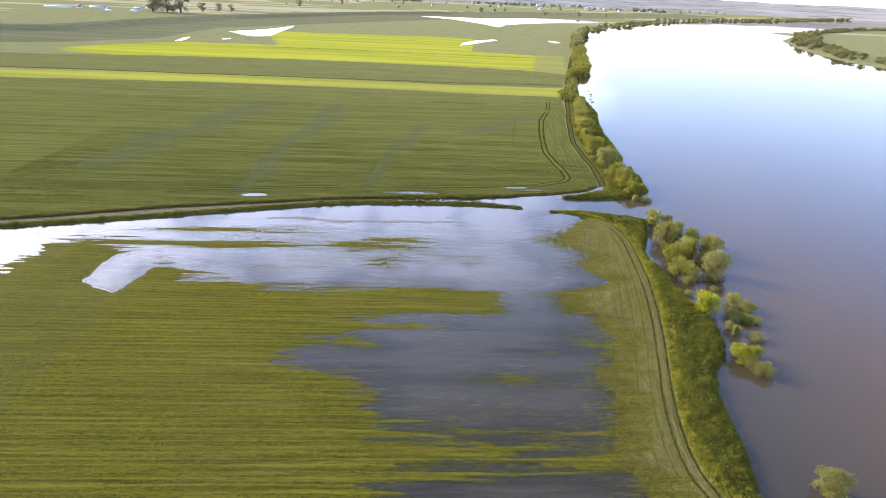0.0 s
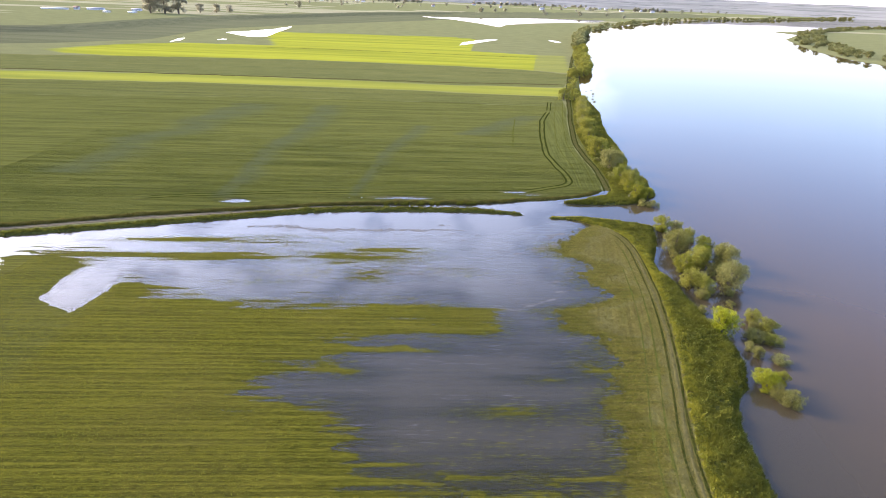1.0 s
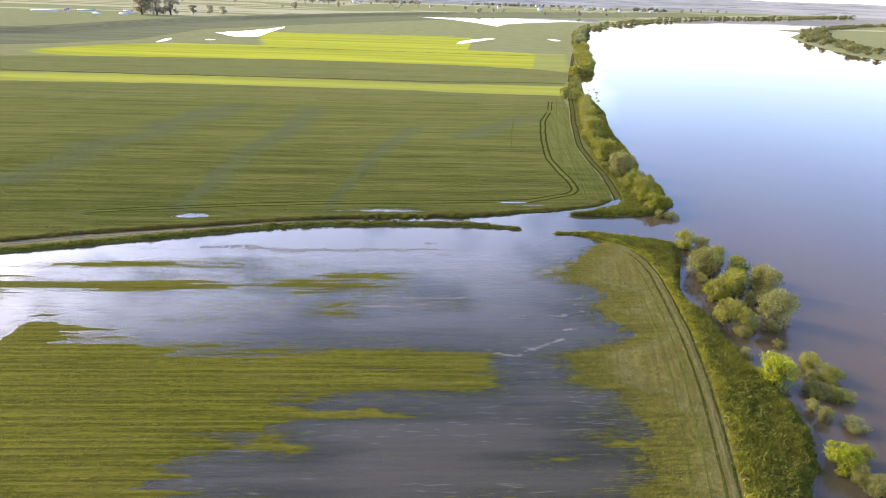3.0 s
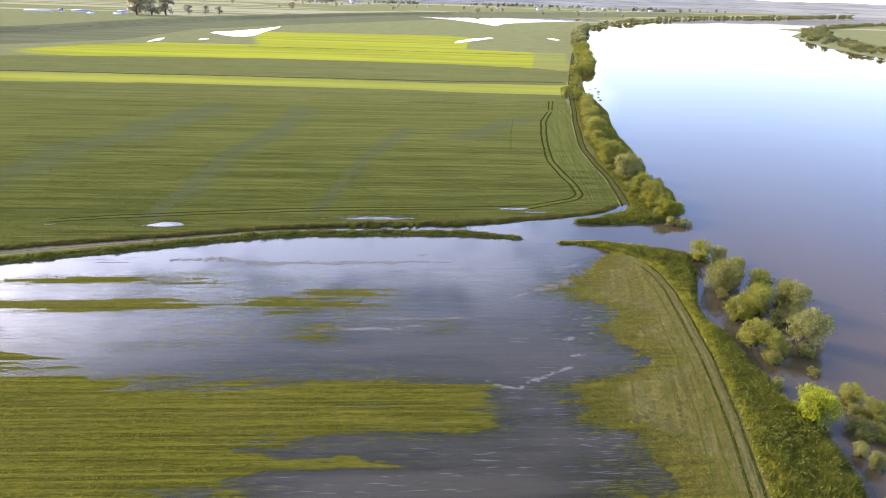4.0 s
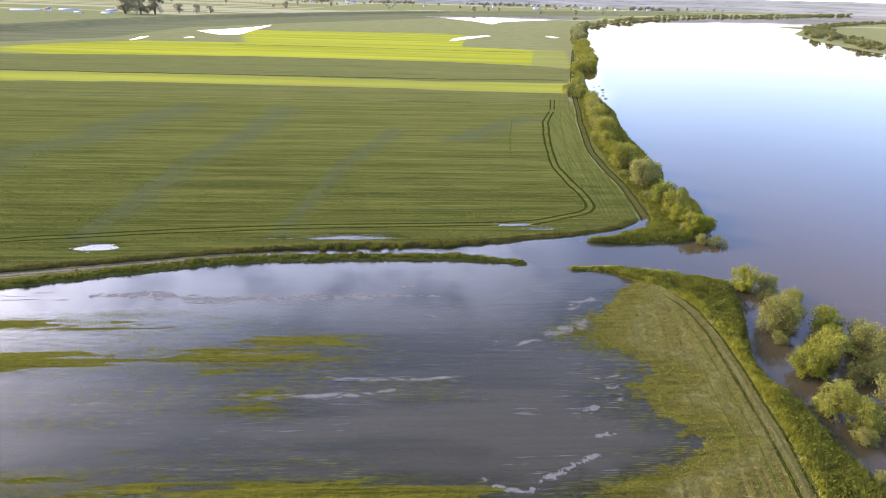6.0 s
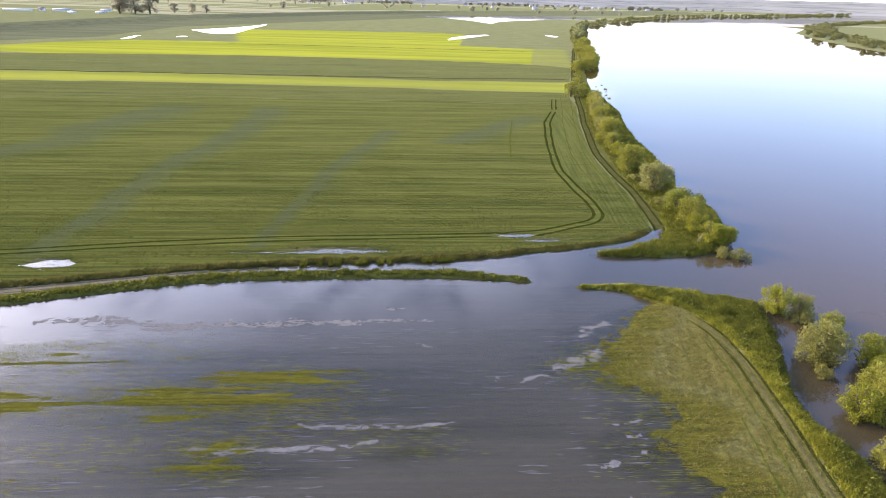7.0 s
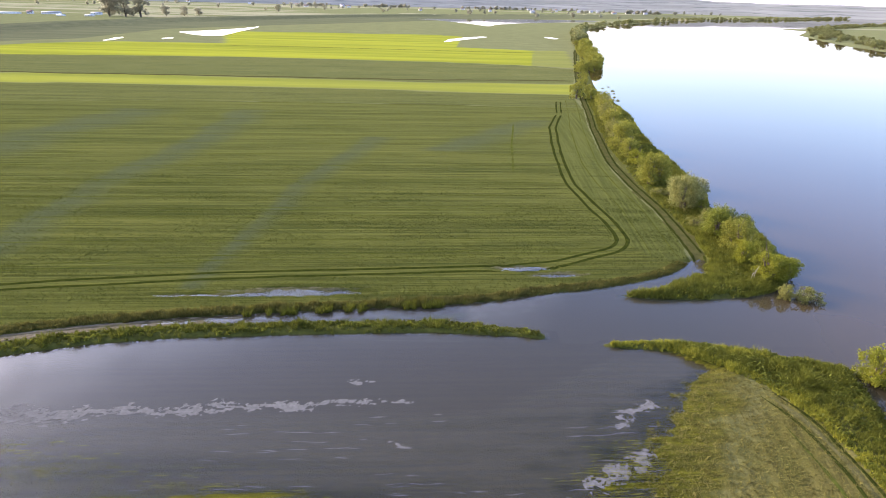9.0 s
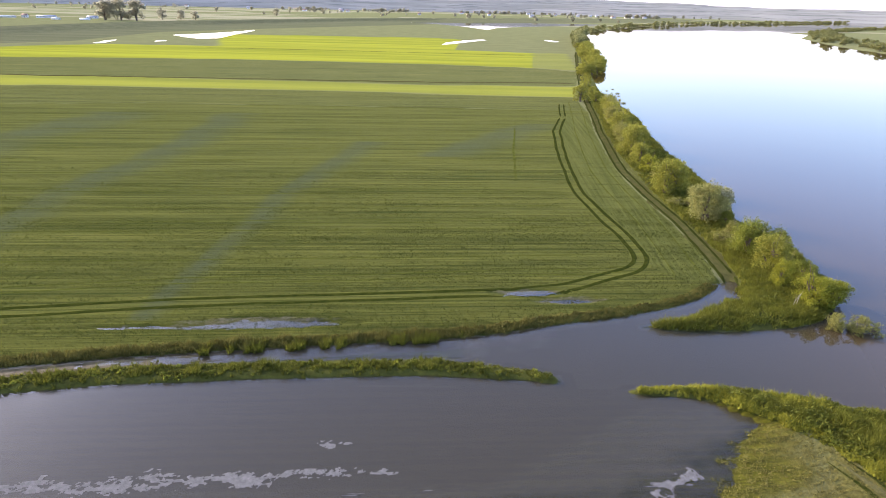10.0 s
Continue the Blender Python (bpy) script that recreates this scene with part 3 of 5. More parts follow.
def grid_faces(nx, ny):
    i = np.arange(nx * ny).reshape(ny, nx)
    return np.stack([i[:-1, :-1], i[:-1, 1:], i[1:, 1:], i[1:, :-1]], -1).reshape(-1, 4)


def spread(*runs):
    return np.concatenate([np.arange(a, b, s) for a, b, s in runs])


gx = spread((-4900, -700, 100), (-700, -330, 18), (-330, -100, 5.5), (-100, 92, 0.92), (92, 210, 4), (210, 700, 17), (700, 4901, 100))
gy = spread((-200, 38, 14), (38, 180, 0.3), (180, 340, 1.5), (340, 720, 4), (720, 1800, 11), (1800, 4901, 60))
GX, GY = np.meshgrid(gx, gy)
GH = height(GX, GY)
ground_mesh = array_mesh("ground", np.stack([GX, GY, GH], -1).reshape(-1, 3), grid_faces(len(gx), len(gy)))
ground_mesh.materials.append(GROUND)
ground_mesh.polygons.foreach_set("use_smooth", np.ones(len(ground_mesh.polygons), bool))

# what grows where
RAPE_LOW = [(-330, 524), (-297, 503), (-244, 492), (-190, 505), (-107, 515), (13, 510), (77.6, 499), (98, 634), (33, 655), (46, 838), (13, 858), (-218, 834), (-200, 745), (-164, 636), (-254, 628), (-294, 593)]
RAPE_END = [(77.6, 499), (98, 634), (127, 640), (104, 487)]
RAPE_STRIP = [(-450, 335), (-131, 371), (-42, 370.5), (12, 368), (76, 365.5), (85, 404), (12.7, 399), (-47, 401), (-147, 406), (-450, 368)]
WHEAT = list(zip(EDGE_X[1:], EDGE_Y[1:])) + [(57.5, 187), (58.2, 202), (57.8, 220), (58.4, 238), (61, 259), (65, 287), (71, 320), (72.5, 327), (12.5, 329), (-87, 326), (-177, 310), (-330, 300), (-330, 60)]
MARGIN = [(72.5, 327), (12.5, 329), (-87, 326), (-177, 310), (-330, 300), (-330, 350), (-216, 362), (-131, 371), (-42, 370.5), (12, 368), (76, 365.5)]
BELT = [(-480, 385), (-147, 406), (-47, 401), (12.7, 399), (85, 404), (104, 480), (77.6, 499), (13, 510), (-107, 515), (-226, 503), (-300, 485), (-520, 455)]
SPARSE = [[(-54, 157, 5), (-52, 218, 8), (-47, 308, 11)], [(-18.5, 163, 2.5), (-14, 209, 4), (-1, 266, 7)], [(-107, 175, 12), (-98, 244, 16), (-90, 305, 20)], [(20, 250, 12), (50, 300, 10)]]


def masks(*values):
    return np.concatenate([np.clip(np.stack(values, -1).reshape(-1, 3), 0, 1), np.ones((values[0].size, 1))], 1)


def put_zone(name, *values):
    a = ground_mesh.attributes.new(name, 'FLOAT_COLOR', 'POINT')
    a.data.foreach_set("color", masks(*values).astype(np.float32).ravel())


def soft_in(pts, w):
    return step(depth_in(GX, GY, pts), -w, w)


road_x, strip_x = np.interp(GY, ROAD_Y, ROAD_X), np.interp(GY, STRIP_Y, STRIP_X)
near_land = (GY < np.minimum(151, np.where(GX < 30, np.interp(GX, EDGE_X, EDGE_Y) - 3.5, 151))) & (GX < 64)
z_crop = near_land * (1 - step(GX - strip_x - 7 * (lumps(GX * 0.1, GY * 0.5, 5) - 0.5), 1.0, 13.0))
z_mown = np.where(near_land & (GX < road_x + 1.7), 1.0, 0.0) * (1 - z_crop)
cause = np.where((GY < 200) & (np.abs(GX) < 420), line_distance(GX, GY, CAUSEWAY), 99)
z_bank = np.maximum.reduce([np.where((GY > 140) & (GY < 152) & (GX < 60) & (GX > 30) & (line_distance(GX, GY, SPIT) < 1.7), 1.0, 0.0), np.where(near_land & (GX >= road_x + 1.7), 1.0, 0.0), np.where(cause < 2.6, 1.0, 0.0), np.where(inside(GX, GY, POINT), 1.0, 0.0),
                            np.where((GX > np.interp(GY, [176, 187, 220, 259, 287, 320, 355, 407, 523, 660, 908], [56.6, 58.8, 59.6, 63, 67, 73, 78, 88.5, 111.5, 140, 189])) & (GY > 170) & (GY < 900) & (GX < 220), 0.8, 0.0)])
SEAM = [-56.5, -56.5, -57, -57.2, -60]
put_zone("zone_near", z_crop, z_mown, z_bank)
z_sparse = np.zeros(GX.shape)
for lane in SPARSE:
    lx, ly, lw = np.array(lane).T
    ok = (GY > ly[0]) & (GY < ly[-1])
    wob = 16 * (lumps(GX * 0.02, GY * 0.05, 77, 4) - 0.5)
    off_ = (GX + wob * np.interp(GY, ly, lw) / 12 - np.interp(GY, ly, lx)) / np.interp(GY, ly, lw)
    z_sparse = np.maximum(z_sparse, ok * step(off_, -0.9, -0.4) * (1 - step(off_, -0.2, 1.0)) * (0.75 + 0.5 * (lumps(GX * 0.05, GY * 0.3, 71) - 0.5)) * 0.95)
z_sparse = np.maximum(z_sparse, 0.2 * near_land * step(np.interp(GY, [40, 60, 84, 93, 130], SEAM) - GX, -1.5, 2.0) * (GY < 130))
put_zone("zone_far", np.maximum.reduce([soft_in(WHEAT, 0.4), 0.56 * soft_in(BELT, 1.0), 0.6 * soft_in(MARGIN, 1.0)]), np.maximum.reduce([soft_in(RAPE_LOW, 1.0) * step(GX, -335, -300), soft_in(RAPE_STRIP, 1.0) * 0.75, soft_in(RAPE_END, 1.0) * 0.42]), z_sparse)
strips = np.maximum(step(lumps(GX * 0.0012 + 7, GY * 0.006, 41, 2), 0.55, 0.60) * (GY > 1500), step(lumps(GX * 0.002, GY * 0.012, 47, 2), 0.57, 0.62) * (GY > 880) * (GX < -350))
z_dark = np.maximum(soft_in(FORELAND, 9.0), 1 - step(line_distance(GX, GY, DYKE), 6, 22)) * (0.9 + 0.2 * lumps(GX * 0.02, GY * 0.006, 48)) * (GY > 190)
silt = np.zeros(GX.shape)
for px, py, a1, b1 in PUDDLES[:6]:
    silt = np.maximum(silt, (1 - step(np.hypot((GX - px) / a1, (GY - py - 0.05 * (GX - px)) / b1) + 1.2 * (lumps(GX * 0.5, GY * 1.6, 88) - 0.5), 1.0, 2.2)) * 0.5)
put_zone("zone_more", strips * (GH < 2), z_dark, np.where((np.abs(GX) < 130) & (GY - np.interp(GX, EDGE_X, EDGE_Y) < 0) & (GY - np.interp(GX, EDGE_X, EDGE_Y) > -2.3) & (GY > 115) & (GX < 30), 1.0, silt))
HEADLAND = [(57.5, 176), (57.8, 187), (58.2, 202), (57.6, 220), (58.2, 238), (61, 259), (65, 287), (70, 318), (61, 314), (54.2, 286), (51.2, 265), (48, 240), (46.4, 219), (47.6, 203), (48.6, 194), (48.7, 187), (48, 183.2), (50, 177)]
put_zone("zone_rest", soft_in(HEADLAND, 0.8), 0 * GX, 0 * GX)
ground = tagged(new("ground", ground_mesh), "flat flood-plain fields, part drowned, part green grain", "ground", kind="structure")

wx_, wy_ = np.meshgrid(spread((-4900, -100, 400), (-100, 64, 1.0), (64, 4901, 403)), spread((-300, 38, 48), (38, 180, 0.5), (180, 4901, 363)))
water_mesh = array_mesh("water", np.stack([wx_, wy_, 0 * wx_], -1).reshape(-1, 3), grid_faces(*wx_.shape[::-1]))
water_mesh.materials.append(WATER)
murk = water_mesh.attributes.new("murk", 'FLOAT', 'POINT')
murk.data.foreach_set("value", (0.02 + 0.98 * (1 - np.exp(np.minimum(height(wx_, wy_), 0) / 0.17))).astype(np.float32).ravel())
tagged(new("water", water_mesh), "wide muddy river in flood reflecting the evening sky", "water", kind="structure")


# ---- building helpers ----
rng = np.random.default_rng(7)


def part(name, me, mat, parent, label=""):
    me.materials.clear()
    me.materials.append(mat)
    ob = new(name, me)
    ob.parent = parent
    if label:
        tagged(ob, label)
    return ob


def stuff(name, me, mat, label, category):
    me.materials.append(mat)
    return tagged(new(name, me), label, category, kind="stuff")


def tubes(name, runs, sides=6):
    """One mesh of tapered limbs: runs of (points, radii)."""
    vs, fs, n = [], [], 0
    ring = np.linspace(0, 2 * math.pi, sides, endpoint=False)
    for pts, radii in runs:
        pts = np.array(pts, float)
        for k, (p, r) in enumerate(zip(pts, radii)):
            d = pts[min(k + 1, len(pts) - 1)] - pts[max(k - 1, 0)]
            d = d / (np.linalg.norm(d) + 1e-9)
            u = np.cross(d, (0.31, 0.95, 0.1))
            u = u / np.linalg.norm(u)
            v = np.cross(d, u)
            vs.append(p + r * (np.cos(ring)[:, None] * u + np.sin(ring)[:, None] * v))
        for k in range(len(pts) - 1):
            for j in range(sides):
                a, b = n + k * sides + j, n + k * sides + (j + 1) % sides
                fs.append((a, b, b + sides, a + sides))
        n += len(pts) * sides
    me = array_mesh(name, np.concatenate(vs), np.array(fs))
    me.polygons.foreach_set("use_smooth", np.ones(len(me.polygons), bool))
    return me


def leaf_quads(name, centre, size, lean, r, slim=0.38):
    """Small leaf sprays, one bent diamond each, turned at random."""
    n = len(centre)
    a = r.normal(size=(n, 3))
    a[:, 2] -= lean
    a /= np.linalg.norm(a, axis=1)[:, None]
    b = np.cross(a, r.normal(size=(n, 3)))
    b /= np.linalg.norm(b, axis=1)[:, None]
    s = (size * r.uniform(0.6, 1.3, n))[:, None]
    v = np.stack([centre - a * s, centre + b * s * slim, centre + a * s, centre - b * s * slim], 1).reshape(-1, 3)
    return array_mesh(name, v, np.arange(4 * n).reshape(-1, 4))


def make_tree(name, label, seed, tall, wide, leaf, count, size, stems, lobes, low=0.25, droop=0.3, bark=BARK):
    """A multi-stemmed tree: limbs and a crown of leaf sprays in uneven lobes."""
    r = np.random.default_rng(seed)
    root = new(name)
    runs, cents, rads = [], [], []
    for i in range(lobes):
        rad = wide * r.uniform(0.12, 0.21)
        ang, out = i * 2.4 + r.normal() * 0.4, (wide * 0.52 - rad) * math.sqrt((i + 0.3) / lobes)
        roof = tall * math.sqrt(max(0.12, 1 - (out / (wide * 0.56)) ** 2)) - rad * 0.8
        z = max(roof * (1.0 if i % 2 else r.uniform(0.15, 0.6)) * r.uniform(0.86, 1.04), tall * low + rad * 0.35)
        cents.append((out * math.cos(ang), out * math.sin(ang), z))
        rads.append(rad)
    cents, rads = np.array(cents), np.array(rads)
    for i in range(stems):
        c = cents[i % lobes]
        mid = np.array((c[0] * 0.35 + r.normal() * 0.1, c[1] * 0.35 + r.normal() * 0.1, c[2] * 0.45))
        w = tall * 0.018 * r.uniform(0.7, 1.2) + 0.03
        runs.append(([(r.normal() * 0.12, r.normal() * 0.12, -0.6), mid, c], (w * 1.5, w, w * 0.3)))
        for k in range(2):
            tip = c + r.normal(size=3) * wide * 0.14
            runs.append(([mid, (mid + tip) / 2 + r.normal(size=3) * 0.1, tip], (w * 0.6, w * 0.4, w * 0.12)))
    pick = r.choice(lobes, count, p=rads ** 2 / (rads ** 2).sum())
    d = r.normal(size=(count, 3))
    d /= np.linalg.norm(d, axis=1)[:, None]
    # clumps: sprays gather round a few hundred twig ends
    knots = max(30, count // 22)
    kd = r.normal(size=(knots, 3))
    kd /= np.linalg.norm(kd, axis=1)[:, None]
    kl = r.choice(lobes, knots, p=rads ** 2 / (rads ** 2).sum())
    kp = cents[kl] + kd * (rads[kl] * r.uniform(0.6, 1.15, knots))[:, None] * (1, 1, 0.9)
    centre = np.where((r.uniform(size=count) < 0.6)[:, None], kp[r.integers(0, knots, count)] + r.normal(size=(count, 3)) * wide * 0.032,
                      cents[pick] + d * (rads[pick] * r.uniform(0.3, 1.0, count) ** 0.5)[:, None])
    centre = centre[centre[:, 2] > tall * low * r.uniform(0.3, 1.0, count)]
    part("trunk", tubes(name + "_trunk", runs), bark, root)
    part("crown", leaf_quads(name + "_crown", centre, size, droop, r, 0.38 if size < 0.5 else 0.6), leaf, root)
    return tagged(root, label, "tree")


def tufts(name, xy, z, tall, blades, wide, splay, r):
    """Grass: each tuft a few narrow bent blades."""
    n = len(xy)
    base = np.repeat(np.column_stack([xy, z]), blades, 0)
    base[:, :2] += r.normal(size=(n * blades, 2)) * wide * 1.6
    hgt = np.repeat(tall, blades) * r.uniform(0.6, 1.15, n * blades)
    ang = r.uniform(0, 6.283, n * blades)
    side = np.column_stack([np.cos(ang), np.sin(ang), 0 * ang]) * (wide * r.uniform(0.6, 1.3, n * blades))[:, None]
    tip = base + np.column_stack([r.normal(size=(n * blades, 2)) * splay * hgt[:, None], hgt])
    base[:, 2] -= 0.05
    v = np.stack([base - side, base + side, tip], 1).reshape(-1, 3)
    return array_mesh(name, v, np.arange(len(v)).reshape(-1, 3))


def along(pts, gap):
    """Points every gap metres along a line, and the way at each."""
    p = np.array(pts, float)
    seg = np.hypot(*np.diff(p, axis=0).T)
    s = np.concatenate([[0], np.cumsum(seg)])
    t = np.arange(0, s[-1], gap)
    q = np.column_stack([np.interp(t, s, p[:, k]) for k in range(2)])
    if gap < 3:
        k = max(3, int(4 / gap) | 1)
        pad = np.concatenate([np.repeat(q[:1], k // 2, 0), q, np.repeat(q[-1:], k // 2, 0)])
        q = np.column_stack([np.convolve(pad[:, j], np.ones(k) / k, "valid") for j in range(2)])
    w = np.gradient(q, axis=0)
    return q, w / np.hypot(*w.T)[:, None]


def ribbon(name, pts, wide, off, lift, mat, label, seed, ragged=0.35, gap=0.6):
    """A strip of bare ground that follows the land."""
    q, w = along(pts, gap)
    nrm = np.column_stack([-w[:, 1], w[:, 0]])
    t = np.arange(len(q)) * gap
    wob = (lumps(t * 0.08, 0 * t, seed) - 0.5) * wide * 0.8
    half = wide * 0.5 * (1 + ragged * 2 * (lumps(t * 0.5, 0 * t + 3.3, seed) - 0.5))
    half = half * np.clip(np.minimum(t, t[-1] - t) / 4 + 0.08, 0, 1)
    rows = [q + nrm * (off + wob + half * k)[:, None] for k in (-1, -0.4, 0.4, 1)]
    sink = (lift * 0.4, lift, lift, lift * 0.4)
    v = np.stack([np.column_stack([r_, height(r_[:, 0], r_[:, 1]) + s_]) for r_, s_ in zip(rows, sink)], 1).reshape(-1, 3)
    me = array_mesh(name, v, grid_faces(4, len(q)))
    me.materials.append(mat)
    return tagged(new(name, me), label, "track", kind="structure")


# ---- wheel tracks and lanes ----
LANE_NEAR = [(x_, y_) for x_, y_ in zip(ROAD_X[1:-2], ROAD_Y[1:-2])]
for off in (-0.85, 0.75):
    ribbon("dirt_track", LANE_NEAR, 0.4, off, 0.05, TRACK, "damp dark wheel rut along the near dyke", 3 + int(off * 4))
ribbon("dirt_track", LANE_NEAR, 0.6, -0.1, 0.055, DIRT, "pale dry middle of the dyke track", 6, 0.6)
for off, wide_, mat in ((2.4, 0.32, FAINT), (4.3, 0.3, FAINT)):
    ribbon("dirt_track", LANE_NEAR[:-1] if off < 3 else LANE_NEAR[:-3], wide_, off, 0.04, mat, "faint wheel line in the mown strip", 9 + int(off * 3), 0.9)
LANE_FAR = [(57.0, 174.5), (57.7, 177), (58.6, 187.5), (59.6, 202), (59.2, 220), (59.8, 238), (62.7, 259.6), (66.7, 287), (72.7, 320), (77.5, 350), (87.4, 406), (111, 523), (140, 660)]
for off in (-0.85, 0.85):
    ribbon("farm_track", LANE_FAR, 0.55, off, 0.075, TRACK, "dark rutted farm track between grain and willows", 21 + int(off * 4), 0.5)
ribbon("farm_track", LANE_FAR, 2.3, 0.0, 0.05, WORN, "worn middle of the farm track", 27, 0.6)
for off in (3.6, 7.6):
    ribbon("tractor_track", LANE_FAR[1:10], 0.26, off, 0.03, FAINT, "thin drill line following the field's edge", 27 + int(off * 3), 0.9)
LOOP = [(59.9, 312), (53.1, 286), (50.1, 265.5), (47.0, 240), (45.3, 219), (46.5, 203), (47.5, 194.5), (47.6, 187), (47.0, 183.6), (44.7, 180.3), (40.8, 178.2), (33.4, 173.8), (25.5, 172.2), (3.4, 169.7), (-17.3, 167.5), (-36.2, 164.3), (-62, 159), (-77, 154.8)]
for off in (-0.95, 0.95):
    ribbon("tractor_track", LOOP, 0.72, off, 0.035, TRACK, "deep tractor wheel mark curving through green grain", 31 + int(off * 4), 0.3)
TURN_ROWS = [[(45.5, 181), (38, 179.3), (26, 178.6), (2.5, 175.8), (-20, 174), (-64, 166)], [(45.4, 219.2), (31, 219.3), (8, 217.9), (-60, 213)], [(46.6, 203), (20, 201), (-40, 196)]]
for i, run in enumerate(TURN_ROWS):
    for off in (-0.9, 0.9):
        ribbon("tractor_track", run, 0.32, off, 0.03, FAINT, "thin tractor wheel mark along the grain rows", 41 + i * 2 + int(off > 0), 0.5)
for k in range(11):
    y0 = 186 + k * 12.4
    run = [(np.interp(y0, [180, 220, 260, 320], [44, 43, 48, 58]) - 3, y0), (0, y0 - 3.3), (-60, y0 - 7.5), (-150, y0 - 13)]
    ribbon("tractor_track", run, 0.36, 0.0, 0.03, FAINT, "faint wheel line between grain rows", 60 + k, 0.7)

ribbon("field_seam", [(-167, 613), (-62, 615), (90, 607)], 2.6, 0.0, 0.06, WORN, "dark grassy seam between two flowering fields", 53, 0.7, 3.0)
ribbon("tractor_track", [(-60, 325), (12.5, 328), (72, 326)], 0.8, 0.0, 0.03, FAINT, "dark seam at the head of the grain field", 55, 0.6)
ribbon("tractor_track", [(60.5, 314), (62.5, 326), (66, 345)], 0.6, 0.9, 0.035, TRACK, "deep tractor wheel mark leaving the grain", 57, 0.4)
ribbon("tractor_track", [(60.5, 314), (62.5, 326), (66, 345)], 0.6, -0.9, 0.035, TRACK, "deep tractor wheel mark leaving the grain", 58, 0.4)
ribbon("tractor_track", [(33.5, 228), (36.5, 258), (41, 292)], 0.5, 0.0, 0.03, FAINT, "faint wheel line across the grain rows", 59, 0.8)
ribbon("field_ditch", [(-420, 388), (-250, 402), (12.7, 410), (88, 419)], 4.2, 0.0, 0.05, WORN, "dark grassy ditch between the field strips", 17, 0.5, 4.0)
PATH_LINE = [(x_, y_ - 1.3) for x_, y_ in zip(EDGE_X[1:10], EDGE_Y[1:10])]
for off in (-0.6, 0.6):
    ribbon("causeway_path", PATH_LINE[:8], 0.36, off, 0.03, PATH_MUD, "pale wet rut on the causeway path", 91 + int(off * 2), 0.9)

# ---- tall grass, weeds, crop and stubble ----
r = np.random.default_rng(21)
q = np.column_stack([r.uniform(37, 63, 60000), r.uniform(38, 151, 60000)])
hq = height(q[:, 0], q[:, 1])
keep = (q[:, 0] > np.interp(q[:, 1], ROAD_Y, ROAD_X) + 1.3) & (hq > 0.06) & (lumps(q[:, 0] * 0.35, q[:, 1] * 0.35, 3) > r.uniform(0.1, 0.6, len(q)))
q, hq = q[keep][:17000], hq[keep][:17000]
tall = 0.22 + 1.0 * lumps(q[:, 0] * 0.45, q[:, 1] * 0.45, 8, 2) ** 2.2
verge = q[:, 0] < np.interp(q[:, 1], ROAD_Y, ROAD_X) + 3.1 + 1.4 * (lumps(q[:, 1] * 0.2, 0 * q[:, 1], 12) - 0.5)
stuff("verge_grass", tufts("verge_grass", q[verge], hq[verge], tall[verge] * 0.7 + 0.1, 9, 0.075, 0.5, r), VERGE, "lime-yellow grass beside the dyke track, sunlight in its colour", "grass")
q, hq, tall = q[~verge], hq[~verge], tall[~verge]
stuff("bank_grass", tufts("bank_grass", q, hq, tall, 9, 0.075, 0.5, r), GRASS, "tall yellow-green grass on the near dyke", "grass")

e, w = along(SPIT, 0.12)
q = np.concatenate([e + np.column_stack([-w[:, 1], w[:, 0]]) * r.normal(0, 0.5, (len(e), 1)) for _ in range(5)])
hq = height(q[:, 0], q[:, 1])
k = hq > 0.03
stuff("spit_grass", tufts("spit_grass", q[k], hq[k], (0.2 + 0.8 * lumps(q[k][:, 0] * 0.6, q[k][:, 1] * 0.6, 5, 2) ** 2) * np.interp(q[k][:, 0], [35.5, 39, 46], [0.3, 0.6, 1]), 9, 0.055, 0.45, r), VERGE, "bright grass on the dyke's low tapering spit", "grass")
e, w = along(CAUSEWAY[1:], 0.25)
q = np.concatenate([e + np.column_stack([-w[:, 1], w[:, 0]]) * r.normal(0, 0.7, (len(e), 1)) for _ in range(5)])
hq = height(q[:, 0], q[:, 1])
k = (hq > -0.02)
stuff("causeway_grass", tufts("causeway_grass", q[k], hq[k], (0.2 + 1.1 * lumps(q[k][:, 0] * 0.6, q[k][:, 1] * 0.6, 5, 2) ** 2.4) * np.interp(q[k][:, 0], [18, 28], [1, 0.5]), 9, 0.055, 0.45, r), GRASS, "ragged green grass on the narrow causeway", "grass")

e, w = along(list(zip(EDGE_X[1:], EDGE_Y[1:])), 0.22)
q = np.concatenate([e + np.column_stack([-w[:, 1], w[:, 0]]) * r.uniform(0.0, 1.7, (len(e), 1)) for _ in range(5)])
hq = height(q[:, 0], q[:, 1])
tall = 0.3 + 0.75 * lumps(q[:, 0] * 0.45, q[:, 1] * 0.45, 15) ** 1.6 + 0.5 * (grain(q[:, 0] * 0.9, q[:, 1] * 0.2, 4) > 0.6) * ((q[:, 0] > -8) & (q[:, 0] < 17))
tall = tall * np.interp(q[:, 0], [22, 38], [1, 0.4])
k = hq > -0.03
kt = (q[:, 0] > -10) & (q[:, 0] < 19) & (grain(q[:, 0] * 1.1, 0 * q[:, 0], 44) > 0.52) & (r.uniform(size=len(q)) < 0.9)
stuff("edge_tussocks", tufts("edge_tussocks", q[kt] - (0, 0.8), hq[kt] * 0, 0.55 + 0.5 * r.uniform(size=kt.sum()), 9, 0.06, 0.35, r), GRASS, "tall green tussocks standing at the waterline", "grass")
